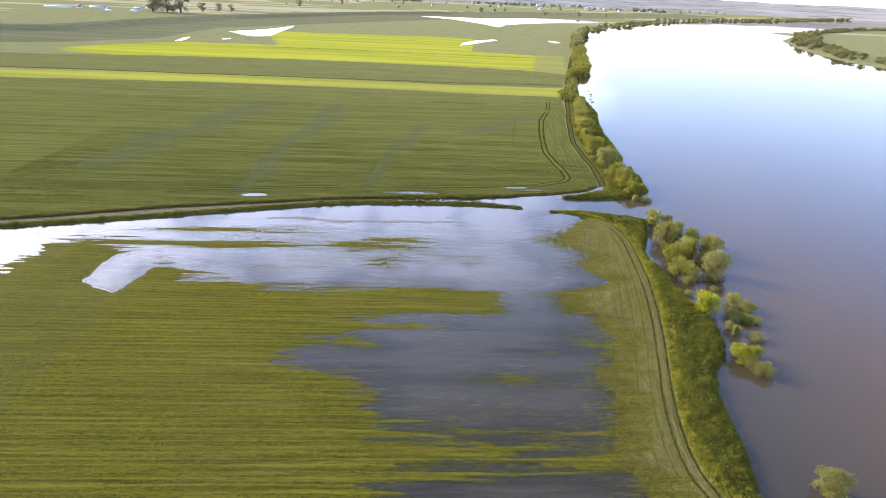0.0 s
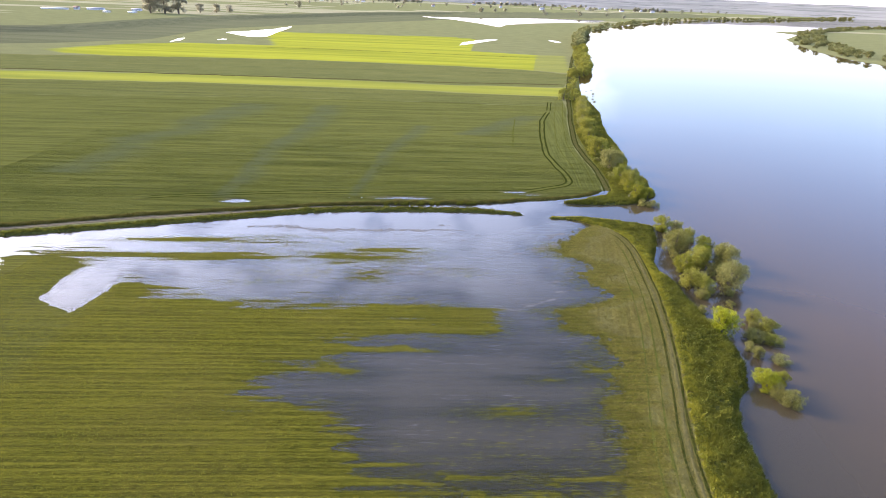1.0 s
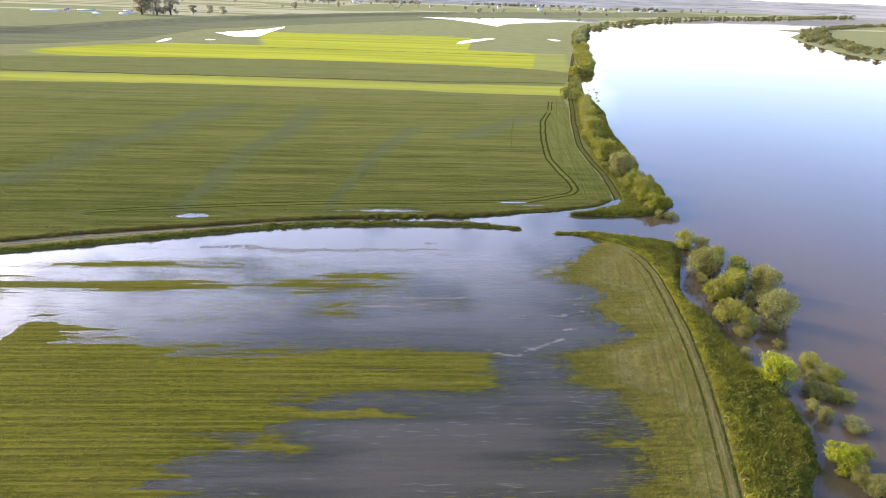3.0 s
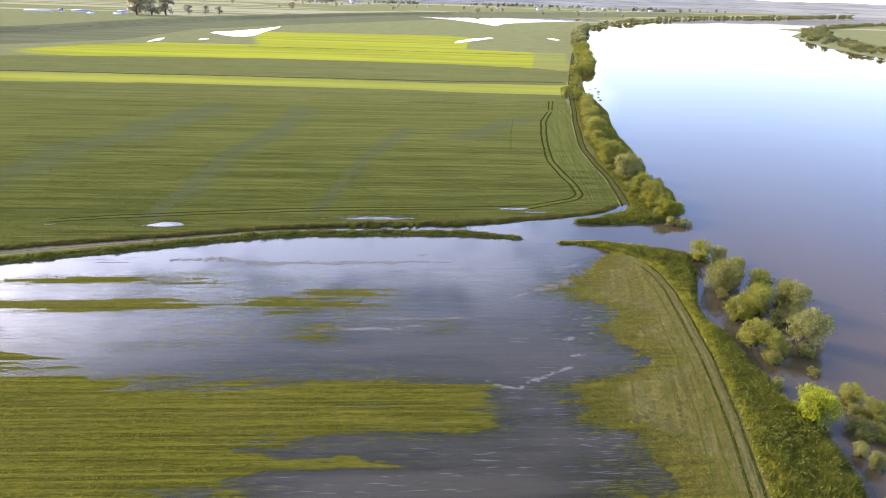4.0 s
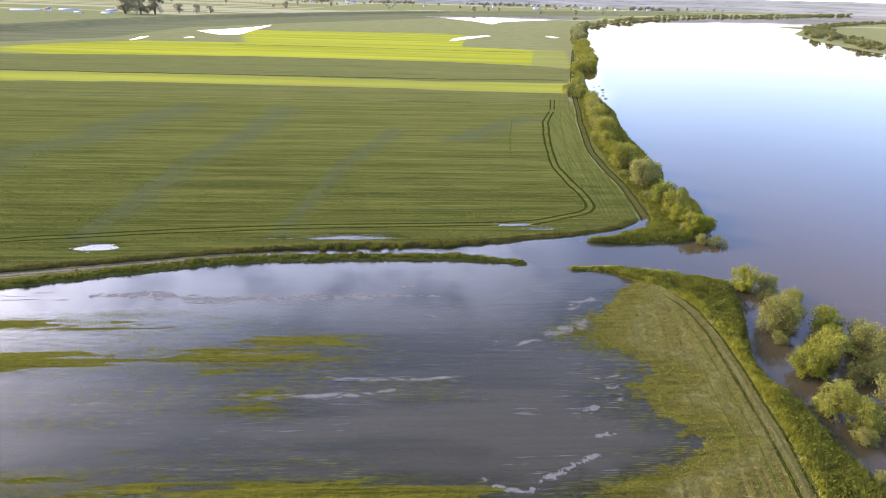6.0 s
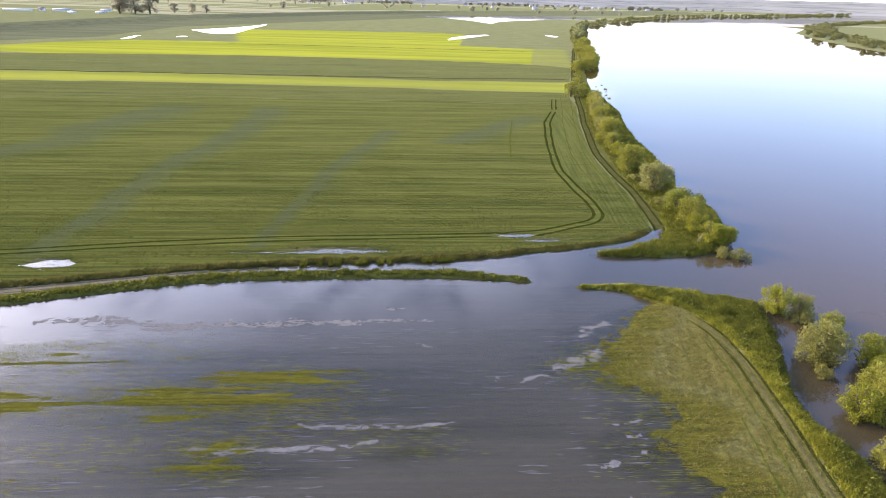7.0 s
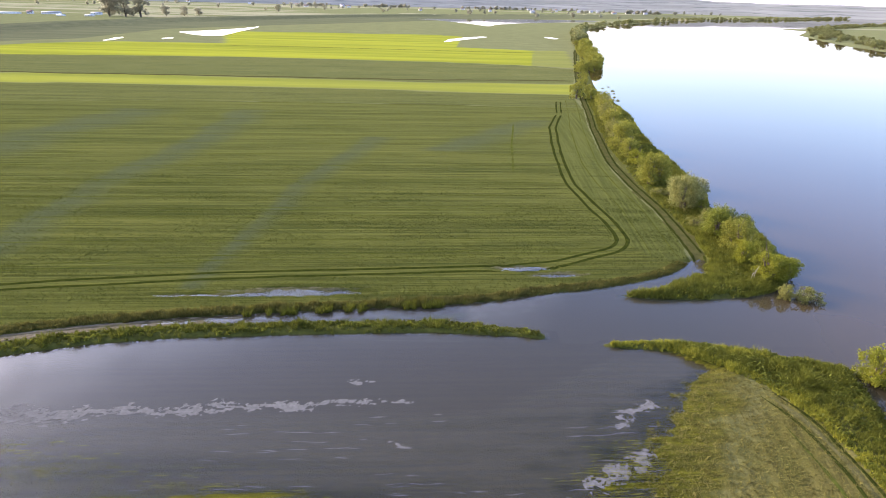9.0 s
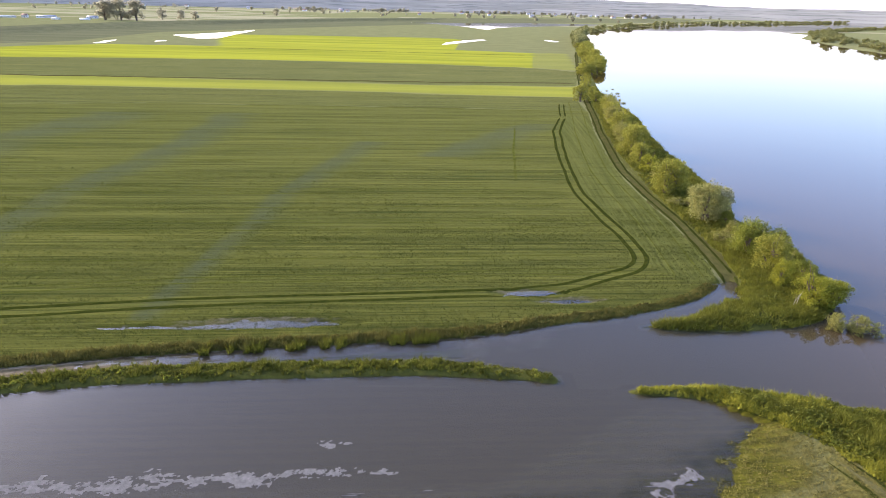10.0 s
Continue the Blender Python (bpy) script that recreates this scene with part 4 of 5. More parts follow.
stuff("field_edge_weeds", tufts("field_edge_weeds", q[k], hq[k], tall[k], 8, 0.055, 0.4, r), REED, "straw-topped weeds along the flooded field edge", "weeds")

def weeds(name, label, spots, low, high, mat=None, leaf=0.15):
    """Rounded clumps of broad leaves: one mesh over many spots."""
    n = len(spots)
    z = height(spots[:, 0], spots[:, 1])
    wide = r.uniform(low, high, n)
    each = 34
    d = r.normal(size=(n * each, 3))
    d /= np.linalg.norm(d, axis=1)[:, None]
    d[:, 2] = np.abs(d[:, 2])
    rad = np.repeat(wide, each) * r.uniform(0.55, 1.05, n * each)
    c = np.repeat(np.column_stack([spots, z]), each, 0) + d * rad[:, None] * (1, 1, 0.95)
    return stuff(name, leaf_quads(name, c, leaf, -0.3, r, 0.55), mat or WEED, label, "weeds")


e, w = along(list(zip(EDGE_X[1:], EDGE_Y[1:])), 0.4)
q = e + np.column_stack([-w[:, 1], w[:, 0]]) * r.uniform(-0.1, 1.9, (len(e), 1))
q = q[(height(q[:, 0], q[:, 1]) > -0.05) & (q[:, 0] < 40)]
weeds("edge_weeds", "rounded brownish weed clumps along the flooded field edge", q, 0.22, 0.5, REED, 0.11)
q = np.column_stack([r.uniform(38, 62, 9000), r.uniform(40, 150, 9000)])
k = (q[:, 0] > np.interp(q[:, 1], ROAD_Y, ROAD_X) + 1.8) & (height(q[:, 0], q[:, 1]) > 0.12) & (lumps(q[:, 0] * 0.22, q[:, 1] * 0.22, 73) > r.uniform(0.25, 0.75, len(q)))
weeds("bank_weeds", "leafy green weed clumps among the dyke's grass", q[k][:1500], 0.3, 0.75)
q = np.column_stack([r.uniform(40, 76, 7000), r.uniform(162, 260, 7000)])
k = (q[:, 0] > np.interp(q[:, 1], [162, 170, 176, 187, 220, 259], [41, 51, 59.5, 61, 61.7, 65])) & (height(q[:, 0], q[:, 1]) > 0.1)
weeds("shore_weeds", "leafy green weed clumps under the river willows", q[k][:900], 0.35, 0.85)
e, w = along(CAUSEWAY[1:], 0.6)
q = e + np.column_stack([-w[:, 1], w[:, 0]]) * r.normal(0, 0.6, (len(e), 1))
k = (height(q[:, 0], q[:, 1]) > 0.05) & (r.uniform(size=len(q)) < 0.7)
e, w = along(SPIT, 0.4)
q = np.concatenate([q[k], e[(height(e[:, 0], e[:, 1]) > 0.1) & (e[:, 0] > 40)]])
weeds("causeway_weeds", "leafy green weed clumps along the causeway", q, 0.2, 0.5)

q = np.concatenate([np.column_stack([r.uniform(40, 92, 90000), r.uniform(162, 420, 90000)]), np.column_stack([r.uniform(40, 74, 26000), r.uniform(162, 192, 26000)])])
hq = height(q[:, 0], q[:, 1])
lane_x = np.interp(q[:, 1], [162, 170, 176, 187, 220, 259, 287, 320, 355, 407, 523], [40, 50, 59, 60.5, 61.2, 64.5, 68.5, 74.5, 79.8, 91, 113])
k = (q[:, 0] > lane_x) & (hq > 0.05) & (lumps(q[:, 0] * 0.3, q[:, 1] * 0.3, 6) > r.uniform(0.15, 0.6, len(q)))
k &= (q[:, 1] < 300) | (r.uniform(size=len(q)) < 0.5)
q, hq = q[k], hq[k]
stuff("shore_grass", tufts("shore_grass", q, hq, 0.4 + 0.8 * lumps(q[:, 0] * 0.3, q[:, 1] * 0.3, 18) ** 1.5, 6, 0.08, 0.45, r), GRASS, "rough green grass under the river willows", "grass")

q = np.column_stack([r.uniform(-80, 36, 380000), r.uniform(38, 133, 380000)])
q[:, 1] = np.round((q[:, 1] - 0.047 * q[:, 0]) / 0.575) * 0.575 + 0.047 * q[:, 0] + r.normal(0, 0.07, len(q))
hq = height(q[:, 0], q[:, 1])
k = (hq > -0.28) & ((hq < 0.05) | (r.uniform(size=len(q)) < 0.5)) & (q[:, 0] < np.interp(q[:, 1], STRIP_Y, STRIP_X) + 6)
q, hq = q[k], hq[k]
k = r.uniform(size=len(q)) < cover(q[:, 0], q[:, 1]) ** 1.3 * step(lumps(q[:, 0] * 0.12, (q[:, 1] - 0.047 * q[:, 0]) * 1.5, 61), 0.25, 0.55)
q, hq = q[k][:110000], hq[k][:110000]
stuff("crop_rows", tufts("crop_rows", q, hq, 0.17 + 0.1 * r.uniform(size=len(q)) - 0.4 * np.minimum(hq, 0), 2, 0.034, 0.6, r), CROP, "yellowing crop rows standing in shallow flood water", "crop")

# blades standing out of the flood in broken lines along the drilled rows
n_ = 150000
q = np.column_stack([r.uniform(-80, 40, n_), r.uniform(40, 133, n_)])
q[:, 1] = np.round((q[:, 1] - 0.047 * q[:, 0]) / 0.2875) * 0.2875 + 0.047 * q[:, 0] + r.normal(0, 0.03, n_)
hq = height(q[:, 0], q[:, 1])
k = (hq > -0.28) & (hq < 0.04) & (q[:, 0] < np.interp(q[:, 1], STRIP_Y, STRIP_X) + 5)
q = q[k]
q = q[r.uniform(size=len(q)) < cover(q[:, 0], q[:, 1]) * 0.5 * step(lumps(q[:, 0] * 0.07, q[:, 1] * 0.8, 63), 0.30, 0.60)][:9000]
long_, slim = r.uniform(0.2, 0.9, len(q)), r.uniform(0.02, 0.05, len(q))
ends = []
for f_ in (-1.0, -0.35, 0.4, 1.0):
    mid = q + np.column_stack([f_ * long_, 0.047 * f_ * long_ + r.normal(0, 0.03, len(q))])
    w_ = slim * (0.15 if abs(f_) == 1 else 1.0)
    ends.append(np.stack([np.column_stack([mid[:, 0], mid[:, 1] - w_, 0.004 + 0 * w_]), np.column_stack([mid[:, 0], mid[:, 1], 0.010 + 0.25 * w_ * r.uniform(0.4, 1.4, len(q))]), np.column_stack([mid[:, 0], mid[:, 1] + w_, 0.004 + 0 * w_])], 1))
v = np.stack(ends, 1).reshape(-1, 3)
fs = (grid_faces(3, 4)[None] + 12 * np.arange(len(q))[:, None, None]).reshape(-1, 4)
stuff("drowned_rows", array_mesh("drowned_rows", v, fs), CROP, "broken lines of crop just breaking the flood's surface", "crop")

q = np.column_stack([r.uniform(-130, 60, 700000), 115 + 165 * r.uniform(size=700000) ** 1.2])
q[:, 1] = np.round((q[:, 1] - 0.055 * q[:, 0]) / 0.48) * 0.48 + 0.055 * q[:, 0] + r.normal(0, 0.05, len(q))
k = inside(q[:, 0], q[:, 1], WHEAT) & (line_distance(q[:, 0], q[:, 1], LOOP) > 1.5) & (lumps(q[:, 0] * 0.06, q[:, 1] * 0.9, 66) > r.uniform(0.2, 0.65, len(q)) + 0.5 * step(q[:, 1], 175, 275))
q = q[k]
thin = np.zeros(len(q))
for lane in SPARSE:
    lx, ly, lw = np.array(lane).T
    off_ = (q[:, 0] - np.interp(q[:, 1], ly, lx)) / np.interp(q[:, 1], ly, lw)
    thin = np.maximum(thin, 0.55 * (np.abs(off_ + 0.3) < 0.4) * (q[:, 1] > ly[0]) * (q[:, 1] < ly[-1]))
q = q[r.uniform(size=len(q)) > thin]
hq = height(q[:, 0], q[:, 1])
k = hq > -0.07
q, hq = q[k][:115000], hq[k][:115000]
stuff("grain_rows", tufts("grain_rows", q, hq, 0.15 + 0.12 * lumps(q[:, 0] * 0.1, q[:, 1] * 1.1, 67), 2, 0.045, 0.55, r), GRAIN, "short green grain in drilled rows", "crop")

q = np.column_stack([r.uniform(28, 53, 60000), r.uniform(40, 148, 60000)])
hq = height(q[:, 0], q[:, 1])
k = (hq > -0.02) & (q[:, 0] < np.interp(q[:, 1], ROAD_Y, ROAD_X) + 1) & (q[:, 0] > np.interp(q[:, 1], STRIP_Y, STRIP_X) - 1)
q, hq = q[k][:20000], hq[k][:20000]
stuff("hay_stubble", tufts("hay_stubble", q, hq, 0.10 + 0.1 * r.uniform(size=len(q)), 4, 0.06, 1.1, r), STUBBLE, "mown straw-coloured stubble on the dyke's landward slope", "stubble")

# ---- willows ----
KINDS = {
    "grey": [make_tree("willow", "rounded grey-green willow standing in flood water", 100 + i, 5.0, 6.0, LEAF_GREY, 5200, 0.16, 7, 20 + i, 0.04) for i in range(3)],
    "pale": [make_tree("willow", "pale silvery willow with a full rounded crown", 150 + i, 5.0, 6.0, LEAF_PALE, 5200, 0.15, 7, 18 + i, 0.04) for i in range(2)],
    "olive": [make_tree("willow", "broad olive-green willow on the river bank", 200 + i, 5.0, 6.0, LEAF_OLIVE, 5200, 0.16, 7, 21 + i, 0.04) for i in range(3)],
    "lime": [make_tree("willow_shrub", "yellow-green willow shrub in young leaf", 300 + i, 4.0, 5.0, LEAF_LIME, 4400, 0.15, 8, 17 + i, 0.03, 0.0) for i in range(2)],
    "bright": [make_tree("willow_shrub", "bright lime-green willow shrub in fresh leaf", 350 + i, 4.0, 5.0, LEAF_BRIGHT, 4600, 0.155, 8, 18 + i, 0.02, -0.3) for i in range(2)],
    "dark": [make_tree("willow", "dense dark-green tree at the river's point", 250 + i, 5.0, 6.0, LEAF_DEEP, 6800, 0.15, 6, 19 + i, 0.04) for i in range(2)],
    "low": [make_tree("willow_shrub", "low straggling grey shrub half under water", 400 + i, 2.2, 4.0, LEAF_GREY, 1900, 0.135, 8, 13 + i, 0.03, -0.2) for i in range(2)],
    "far": [make_tree("riverside_tree", "dark rounded tree by the far bank", 500 + i, 9.0, 9.5, LEAF_BANK, 210, 1.05, 3, 12, 0.1) for i in range(3)],
    "farlime": [make_tree("riverside_tree", "olive willow in the bank's long thicket", 600 + i, 5.0, 6.0, LEAF_OLIVE, 800, 0.37, 4, 14, 0.06) for i in range(3)],
    "poplar": [make_tree("farm_tree", "tall full-crowned tree by the farm", 700 + i, 30.0, 22.0, LEAF_HAZED, 2600, 0.85, 3, 22, 0.06) for i in range(2)],
}
SPAN = {"grey": (5, 6), "pale": (5, 6), "olive": (5, 6), "lime": (4, 5), "bright": (4, 5), "dark": (5, 6), "low": (2.2, 4), "far": (9, 9.5), "farlime": (5, 6), "poplar": (30, 22)}
used = {}


def plant(kind, x, y, wide, tall, group=""):
    """One tree of its kind, that many metres wide and tall, rooted in the ground."""
    protos = KINDS[kind]
    i = used.get(kind, 0)
    used[kind] = i + 1
    high, broad = SPAN[kind]
    z = max(height_at(x, y), -0.35)
    m = pose(x, y, z, 0, 0, (i * 137.5) % 360) @ Matrix.Diagonal((1.08 * wide / broad, 1.08 * wide / broad, 1.04 * tall / high, 1))
    if i < len(protos):
        protos[i].matrix_basis = m
        ob = protos[i]
    else:
        first = protos[i % len(protos)]
        ob = copy_thing(first, m @ Matrix.Diagonal((1 / first.scale[0], 1 / first.scale[1], 1 / first.scale[2], 1)))
    if group:
        tagged(ob, group=group)
    return ob


for row in [("lime", 63.2, 143.0, 4.8, 4.5), ("grey", 67.0, 143.0, 4.2, 3.2), ("grey", 62.0, 130.0, 6.6, 5.8), ("olive", 67.6, 136.6, 3.9, 3.6), ("lime", 68.5, 129.3, 4.7, 4.4), ("bright", 67.6, 126.3, 2.9, 3.6), ("grey", 70.9, 122.4, 6.0, 5.2), ("lime", 60.2, 118.6, 4.8, 4.2),
            ("olive", 64.0, 121.0, 5.3, 5.0), ("olive", 58.6, 110.2, 5.0, 4.4), ("olive", 60.6, 107.6, 4.4, 4.0), ("grey", 59.2, 105.4, 2.9, 1.9), ("pale", 67.2, 110.6, 6.4, 5.9), ("low", 65.4, 107.6, 3.4, 2.0), ("bright", 57.8, 92.0, 5.4, 5.1), ("olive", 65.3, 96.5, 3.6, 2.6),
            ("olive", 66.3, 93.2, 4.2, 2.4), ("pale", 64.1, 93.8, 1.8, 1.6), ("grey", 62.4, 89.5, 4.2, 2.2), ("olive", 65.4, 88.5, 3.9, 1.9), ("pale", 59.7, 85.8, 1.9, 2.0), ("grey", 60.3, 83.8, 2.0, 2.3), ("pale", 63.4, 82.2, 3.8, 1.6), ("bright", 57.3, 74.8, 4.0, 3.5), ("lime", 60.2, 76.2, 2.7, 2.5),
            ("grey", 57.9, 72.7, 2.8, 2.5), ("grey", 59.2, 70.7, 3.6, 2.6), ("grey", 54.7, 43.9, 4.8, 4.1), ("low", 56.8, 99.0, 2.0, 1.8), ("low", 61.6, 113.0, 3.0, 2.2), ("low", 66.0, 117.2, 3.2, 2.6), ("low", 63.6, 102.4, 2.2, 1.3), ("grey", 65.4, 133.4, 4.0, 3.6), ("olive", 66.4, 124.4, 4.2, 3.8), ("grey", 72.4, 127.0, 4.0, 3.6), ("grey", 68.6, 117.6, 3.4, 2.8), ("low", 62.8, 114.6, 2.6, 2.0), ("low", 65.8, 140.0, 3.4, 2.2), ("low", 70.8, 116.0, 2.6, 1.8), ("low", 60.8, 126.4, 2.4, 2.0)]:
    plant(*row, group="drowned willows by the near dyke")
for row in [("low", 64.4, 163.7, 2.6, 2.4), ("low", 67.3, 163.0, 4.4, 2.0), ("lime", 64.6, 169.4, 5.2, 3.8), ("lime", 67.8, 169.8, 4.0, 3.6), ("lime", 63.0, 174.4, 2.8, 4.0), ("dark", 67.3, 176.5, 3.8, 3.0), ("dark", 63.8, 186.0, 5.8, 5.6), ("olive", 65.2, 181.0, 6.0, 5.2), ("dark", 67.4, 185.0, 4.4, 4.6), ("lime", 65.0, 179.6, 2.3, 2.2),
            ("pale", 64.4, 203.2, 7.2, 7.0), ("pale", 67.6, 204.6, 4.8, 6.0), ("dark", 67.1, 200.3, 2.4, 3.0), ("grey", 66.4, 196.0, 2.4, 2.4), ("olive", 63.6, 221.0, 6.6, 7.2), ("olive", 66.4, 223.0, 5.6, 6.6), ("lime", 65.8, 238.6, 4.3, 4.0), ("olive", 66.6, 247.5, 5.4, 5.0), ("olive", 67.4, 258.4, 7.4, 7.6), ("olive", 70.6, 263.0, 6.2, 6.8),
            ("grey", 69.6, 274.0, 5.6, 5.4), ("olive", 71.8, 284.0, 7.0, 6.8), ("olive", 74.6, 291.0, 6.6, 6.6), ("grey", 74.8, 302.0, 6.4, 6.0), ("olive", 77.0, 313.0, 7.0, 6.0), ("grey", 79.6, 322.0, 6.4, 5.6), ("olive", 81.0, 333.0, 6.4, 5.0), ("olive", 84.0, 343.0, 5.8, 4.6)]:
    plant(*row, group="willows along the river bank")
for px, py in ((63, 193), (66, 195), (65, 212), (62.5, 213), (66, 233), (69.5, 238), (66.5, 263), (76, 287), (75, 305), (80, 330), (64.5, 191)):
    plant("low", px, py, 2.8 + 1.2 * rng.uniform(), 1.5, group="willows along the river bank")
for px, py, s in ((94, 362, 0.45), (97, 374, 0.4), (99, 383, 0.5), (96.5, 392, 0.35), (101, 398, 0.4), (93, 352, 0.5)):
    plant("low", px, py, 4.0 * s, 1.6 * s, group="willows along the river bank")
# the thicket further along the bank
line, _ = along([(83, 352), (88, 385), (97, 430), (108, 470), (123, 510), (138, 595), (157, 690), (196, 900), (268, 1170)], 7.0)
for k, (px, py) in enumerate(line):
    narrow = 355 < py < 460
    for j in range(1 if narrow else 2):
        if py < 1100:
            s = (0.55 if narrow else 1.15) * rng.uniform(0.75, 1.35) * (1 + max(0, py - 500) * 0.0005)
            tall_ = rng.uniform(0.8, 1.1)
            plant("farlime" if py < 720 else "far", px - rng.uniform(-1, 5 + 5 * j) + (3 if 470 < py < 530 else 0), py + rng.uniform(-3, 3), s * (6.0 if py < 720 else 7.6), s * tall_ * (5.0 if py < 720 else 6.6), group="thicket along the far bank")


def woods(name, label, spots):
    """Many far trees as one mesh: spots of x, y, size, tall."""
    vs, fs, ms, n = [], [], [], 0
    for k, (px, py, size, tall_) in enumerate(spots):
        a = k * 2.4
        for child in KINDS["far"][k % 3].children:
            me = child.data
            co = np.empty(len(me.vertices) * 3, np.float32)
            me.vertices.foreach_get("co", co)
            ix = np.empty(len(me.loops), np.int32)
            me.loops.foreach_get("vertex_index", ix)
            co = co.reshape(-1, 3) * (size, size, size * tall_)
            vs.append(np.column_stack([co[:, 0] * math.cos(a) - co[:, 1] * math.sin(a) + px, co[:, 0] * math.sin(a) + co[:, 1] * math.cos(a) + py, co[:, 2] + height_at(px, py)]))
            fs.append(ix.reshape(-1, 4) + n)
            ms.append(np.full(len(ix) // 4, 0 if child.data.materials[0] == BARK else 1, np.int32))
            n += len(vs[-1])
    me = array_mesh(name, np.concatenate(vs), np.concatenate(fs))
    me.materials.append(BARK)
    me.materials.append(LEAF_HAZED if name == "plain_woods" else LEAF_BANK)
    me.polygons.foreach_set("material_index", np.concatenate(ms))
    return tagged(new(name, me), label, "trees", kind="stuff")


for name, label, pts, gap, lo, hi, inland in (
        ("bank_woods", "dark line of trees along the distant river bank", [(268, 1170), (400, 1450), (644, 1866), (894, 2209), (1209, 2465), (1777, 3083), (2900, 4200)], 14, 0.6, 1.5, -16),
        ("island_woods", "olive bushes fringing the opposite shore", [(468, 640), (478, 690), (492, 797), (531, 925), (606, 1120), (696, 1260), (808, 1460), (1122, 1800), (1500, 2130)], 6.5, 0.6, 1.25, 16)):
    line, way_ = along(pts, gap)
    spots = []
    for (px, py), (ux, uy) in zip(line, way_):
        o = rng.uniform(0, 1) * inland * (1 if inland < 0 else 3)
        spots.append((px + o * uy, py - o * ux, rng.uniform(lo, hi) * (1 + py * 0.0001), rng.uniform(0.45, 0.8)))
    woods(name, label, spots)
# trees round the farm and scattered over the plain
for px, py, s in ((-541, 1205, 1.37), (-519, 1215, 1.46), (-496, 1222, 1.43), (-552, 1230, 1.17), (-484, 1300, 0.8), (-462, 1330, 0.75), (-440, 1345, 0.7), (-420, 1900, 0.8)):
    plant("poplar", px, py, 22 * s, 24 * s, group="farm trees")
spots = []
for k in range(150):
    px, py = rng.uniform(-2300, 2200), rng.uniform(1900, 4300)
    if abs(px) < py * 0.8 and px < (py - 1100) * 0.72 - 60 and height_at(px, py) > 0.2:
        spots.append((px, py, rng.uniform(0.9, 2.0), rng.uniform(0.7, 1.1)))
for cx, cy, n, sx in ((1020, 3300, 26, 110), (-240, 3500, 24, 120), (300, 3700, 24, 170), (-640, 3300, 18, 110), (640, 3900, 26, 200)):
    for k in range(n):
        spots.append((cx + rng.uniform(-sx, sx), cy + rng.uniform(-18, 18), rng.uniform(1.3, 2.4), rng.uniform(0.8, 1.1)))
woods("plain_woods", "hazy copses and single trees over the far plain", spots)

# bleached stems at the point
for x, y, lean in ((61.4, 168.2, 22), (61.9, 168.4, 14)):
    a = radians(lean)
    me = tubes("dead_branch", [([(0, 0, -0.2), (0.5 * math.sin(a), 0, 1.0), (2.3 * math.sin(a), 0.1, 2.3 * math.cos(a))], (0.03, 0.022, 0.01)), ([(0.5 * math.sin(a), 0, 1.0), (0.3, 0.3, 1.7)], (0.012, 0.005))])
    me.materials.append(DEAD)
    ob = new("dead_branch", me)
    ob.location = (x, y, height_at(x, y))
    tagged(ob, "bleached bare branch leaning beside lime shrubs", "branch", "dead branches")

# ---- foam and straw drifting on the flood ----
DRIFT = [[(-42, 136.6), (-30, 137.1), (-22, 135.6), (-13, 136.6), (-4, 137.3), (3.3, 138.4), (8, 138.2), (13.5, 138.6)], [(19.5, 124.2), (20.8, 125), (21.2, 124.3)], [(23, 123.4), (23.4, 125), (27.5, 125.2)], [(27, 126.6), (30, 127.4), (32, 129), (34.5, 132.6)],
         [(31.8, 134.6), (34.6, 136.8), (38, 139.4)], [(30.2, 122.2), (31, 121.4)], [(-2, 115.6), (9.2, 116.1), (16, 116.2)], [(-12, 112.0), (-5, 112.1), (4.8, 113.0), (8, 113.2)], [(31.5, 116.5), (36.5, 117.2)], [(32.3, 114.6), (36, 114.5)], [(33.4, 112.8), (34.6, 111.2)],
         [(16.2, 99.4), (18.3, 97.3), (20.3, 97.9), (21.6, 96.6), (22.4, 98.6), (24, 99.6), (26.8, 101.4), (30.1, 103.2)], [(16.4, 112.2), (17.6, 111.5)], [(28.6, 109.4), (32, 111)], [(5, 141.9), (9.9, 142.2)], [(10, 132), (13.6, 132.1)], [(-30, 109.6), (-24, 110)], [(29, 105.4), (33, 106)]]
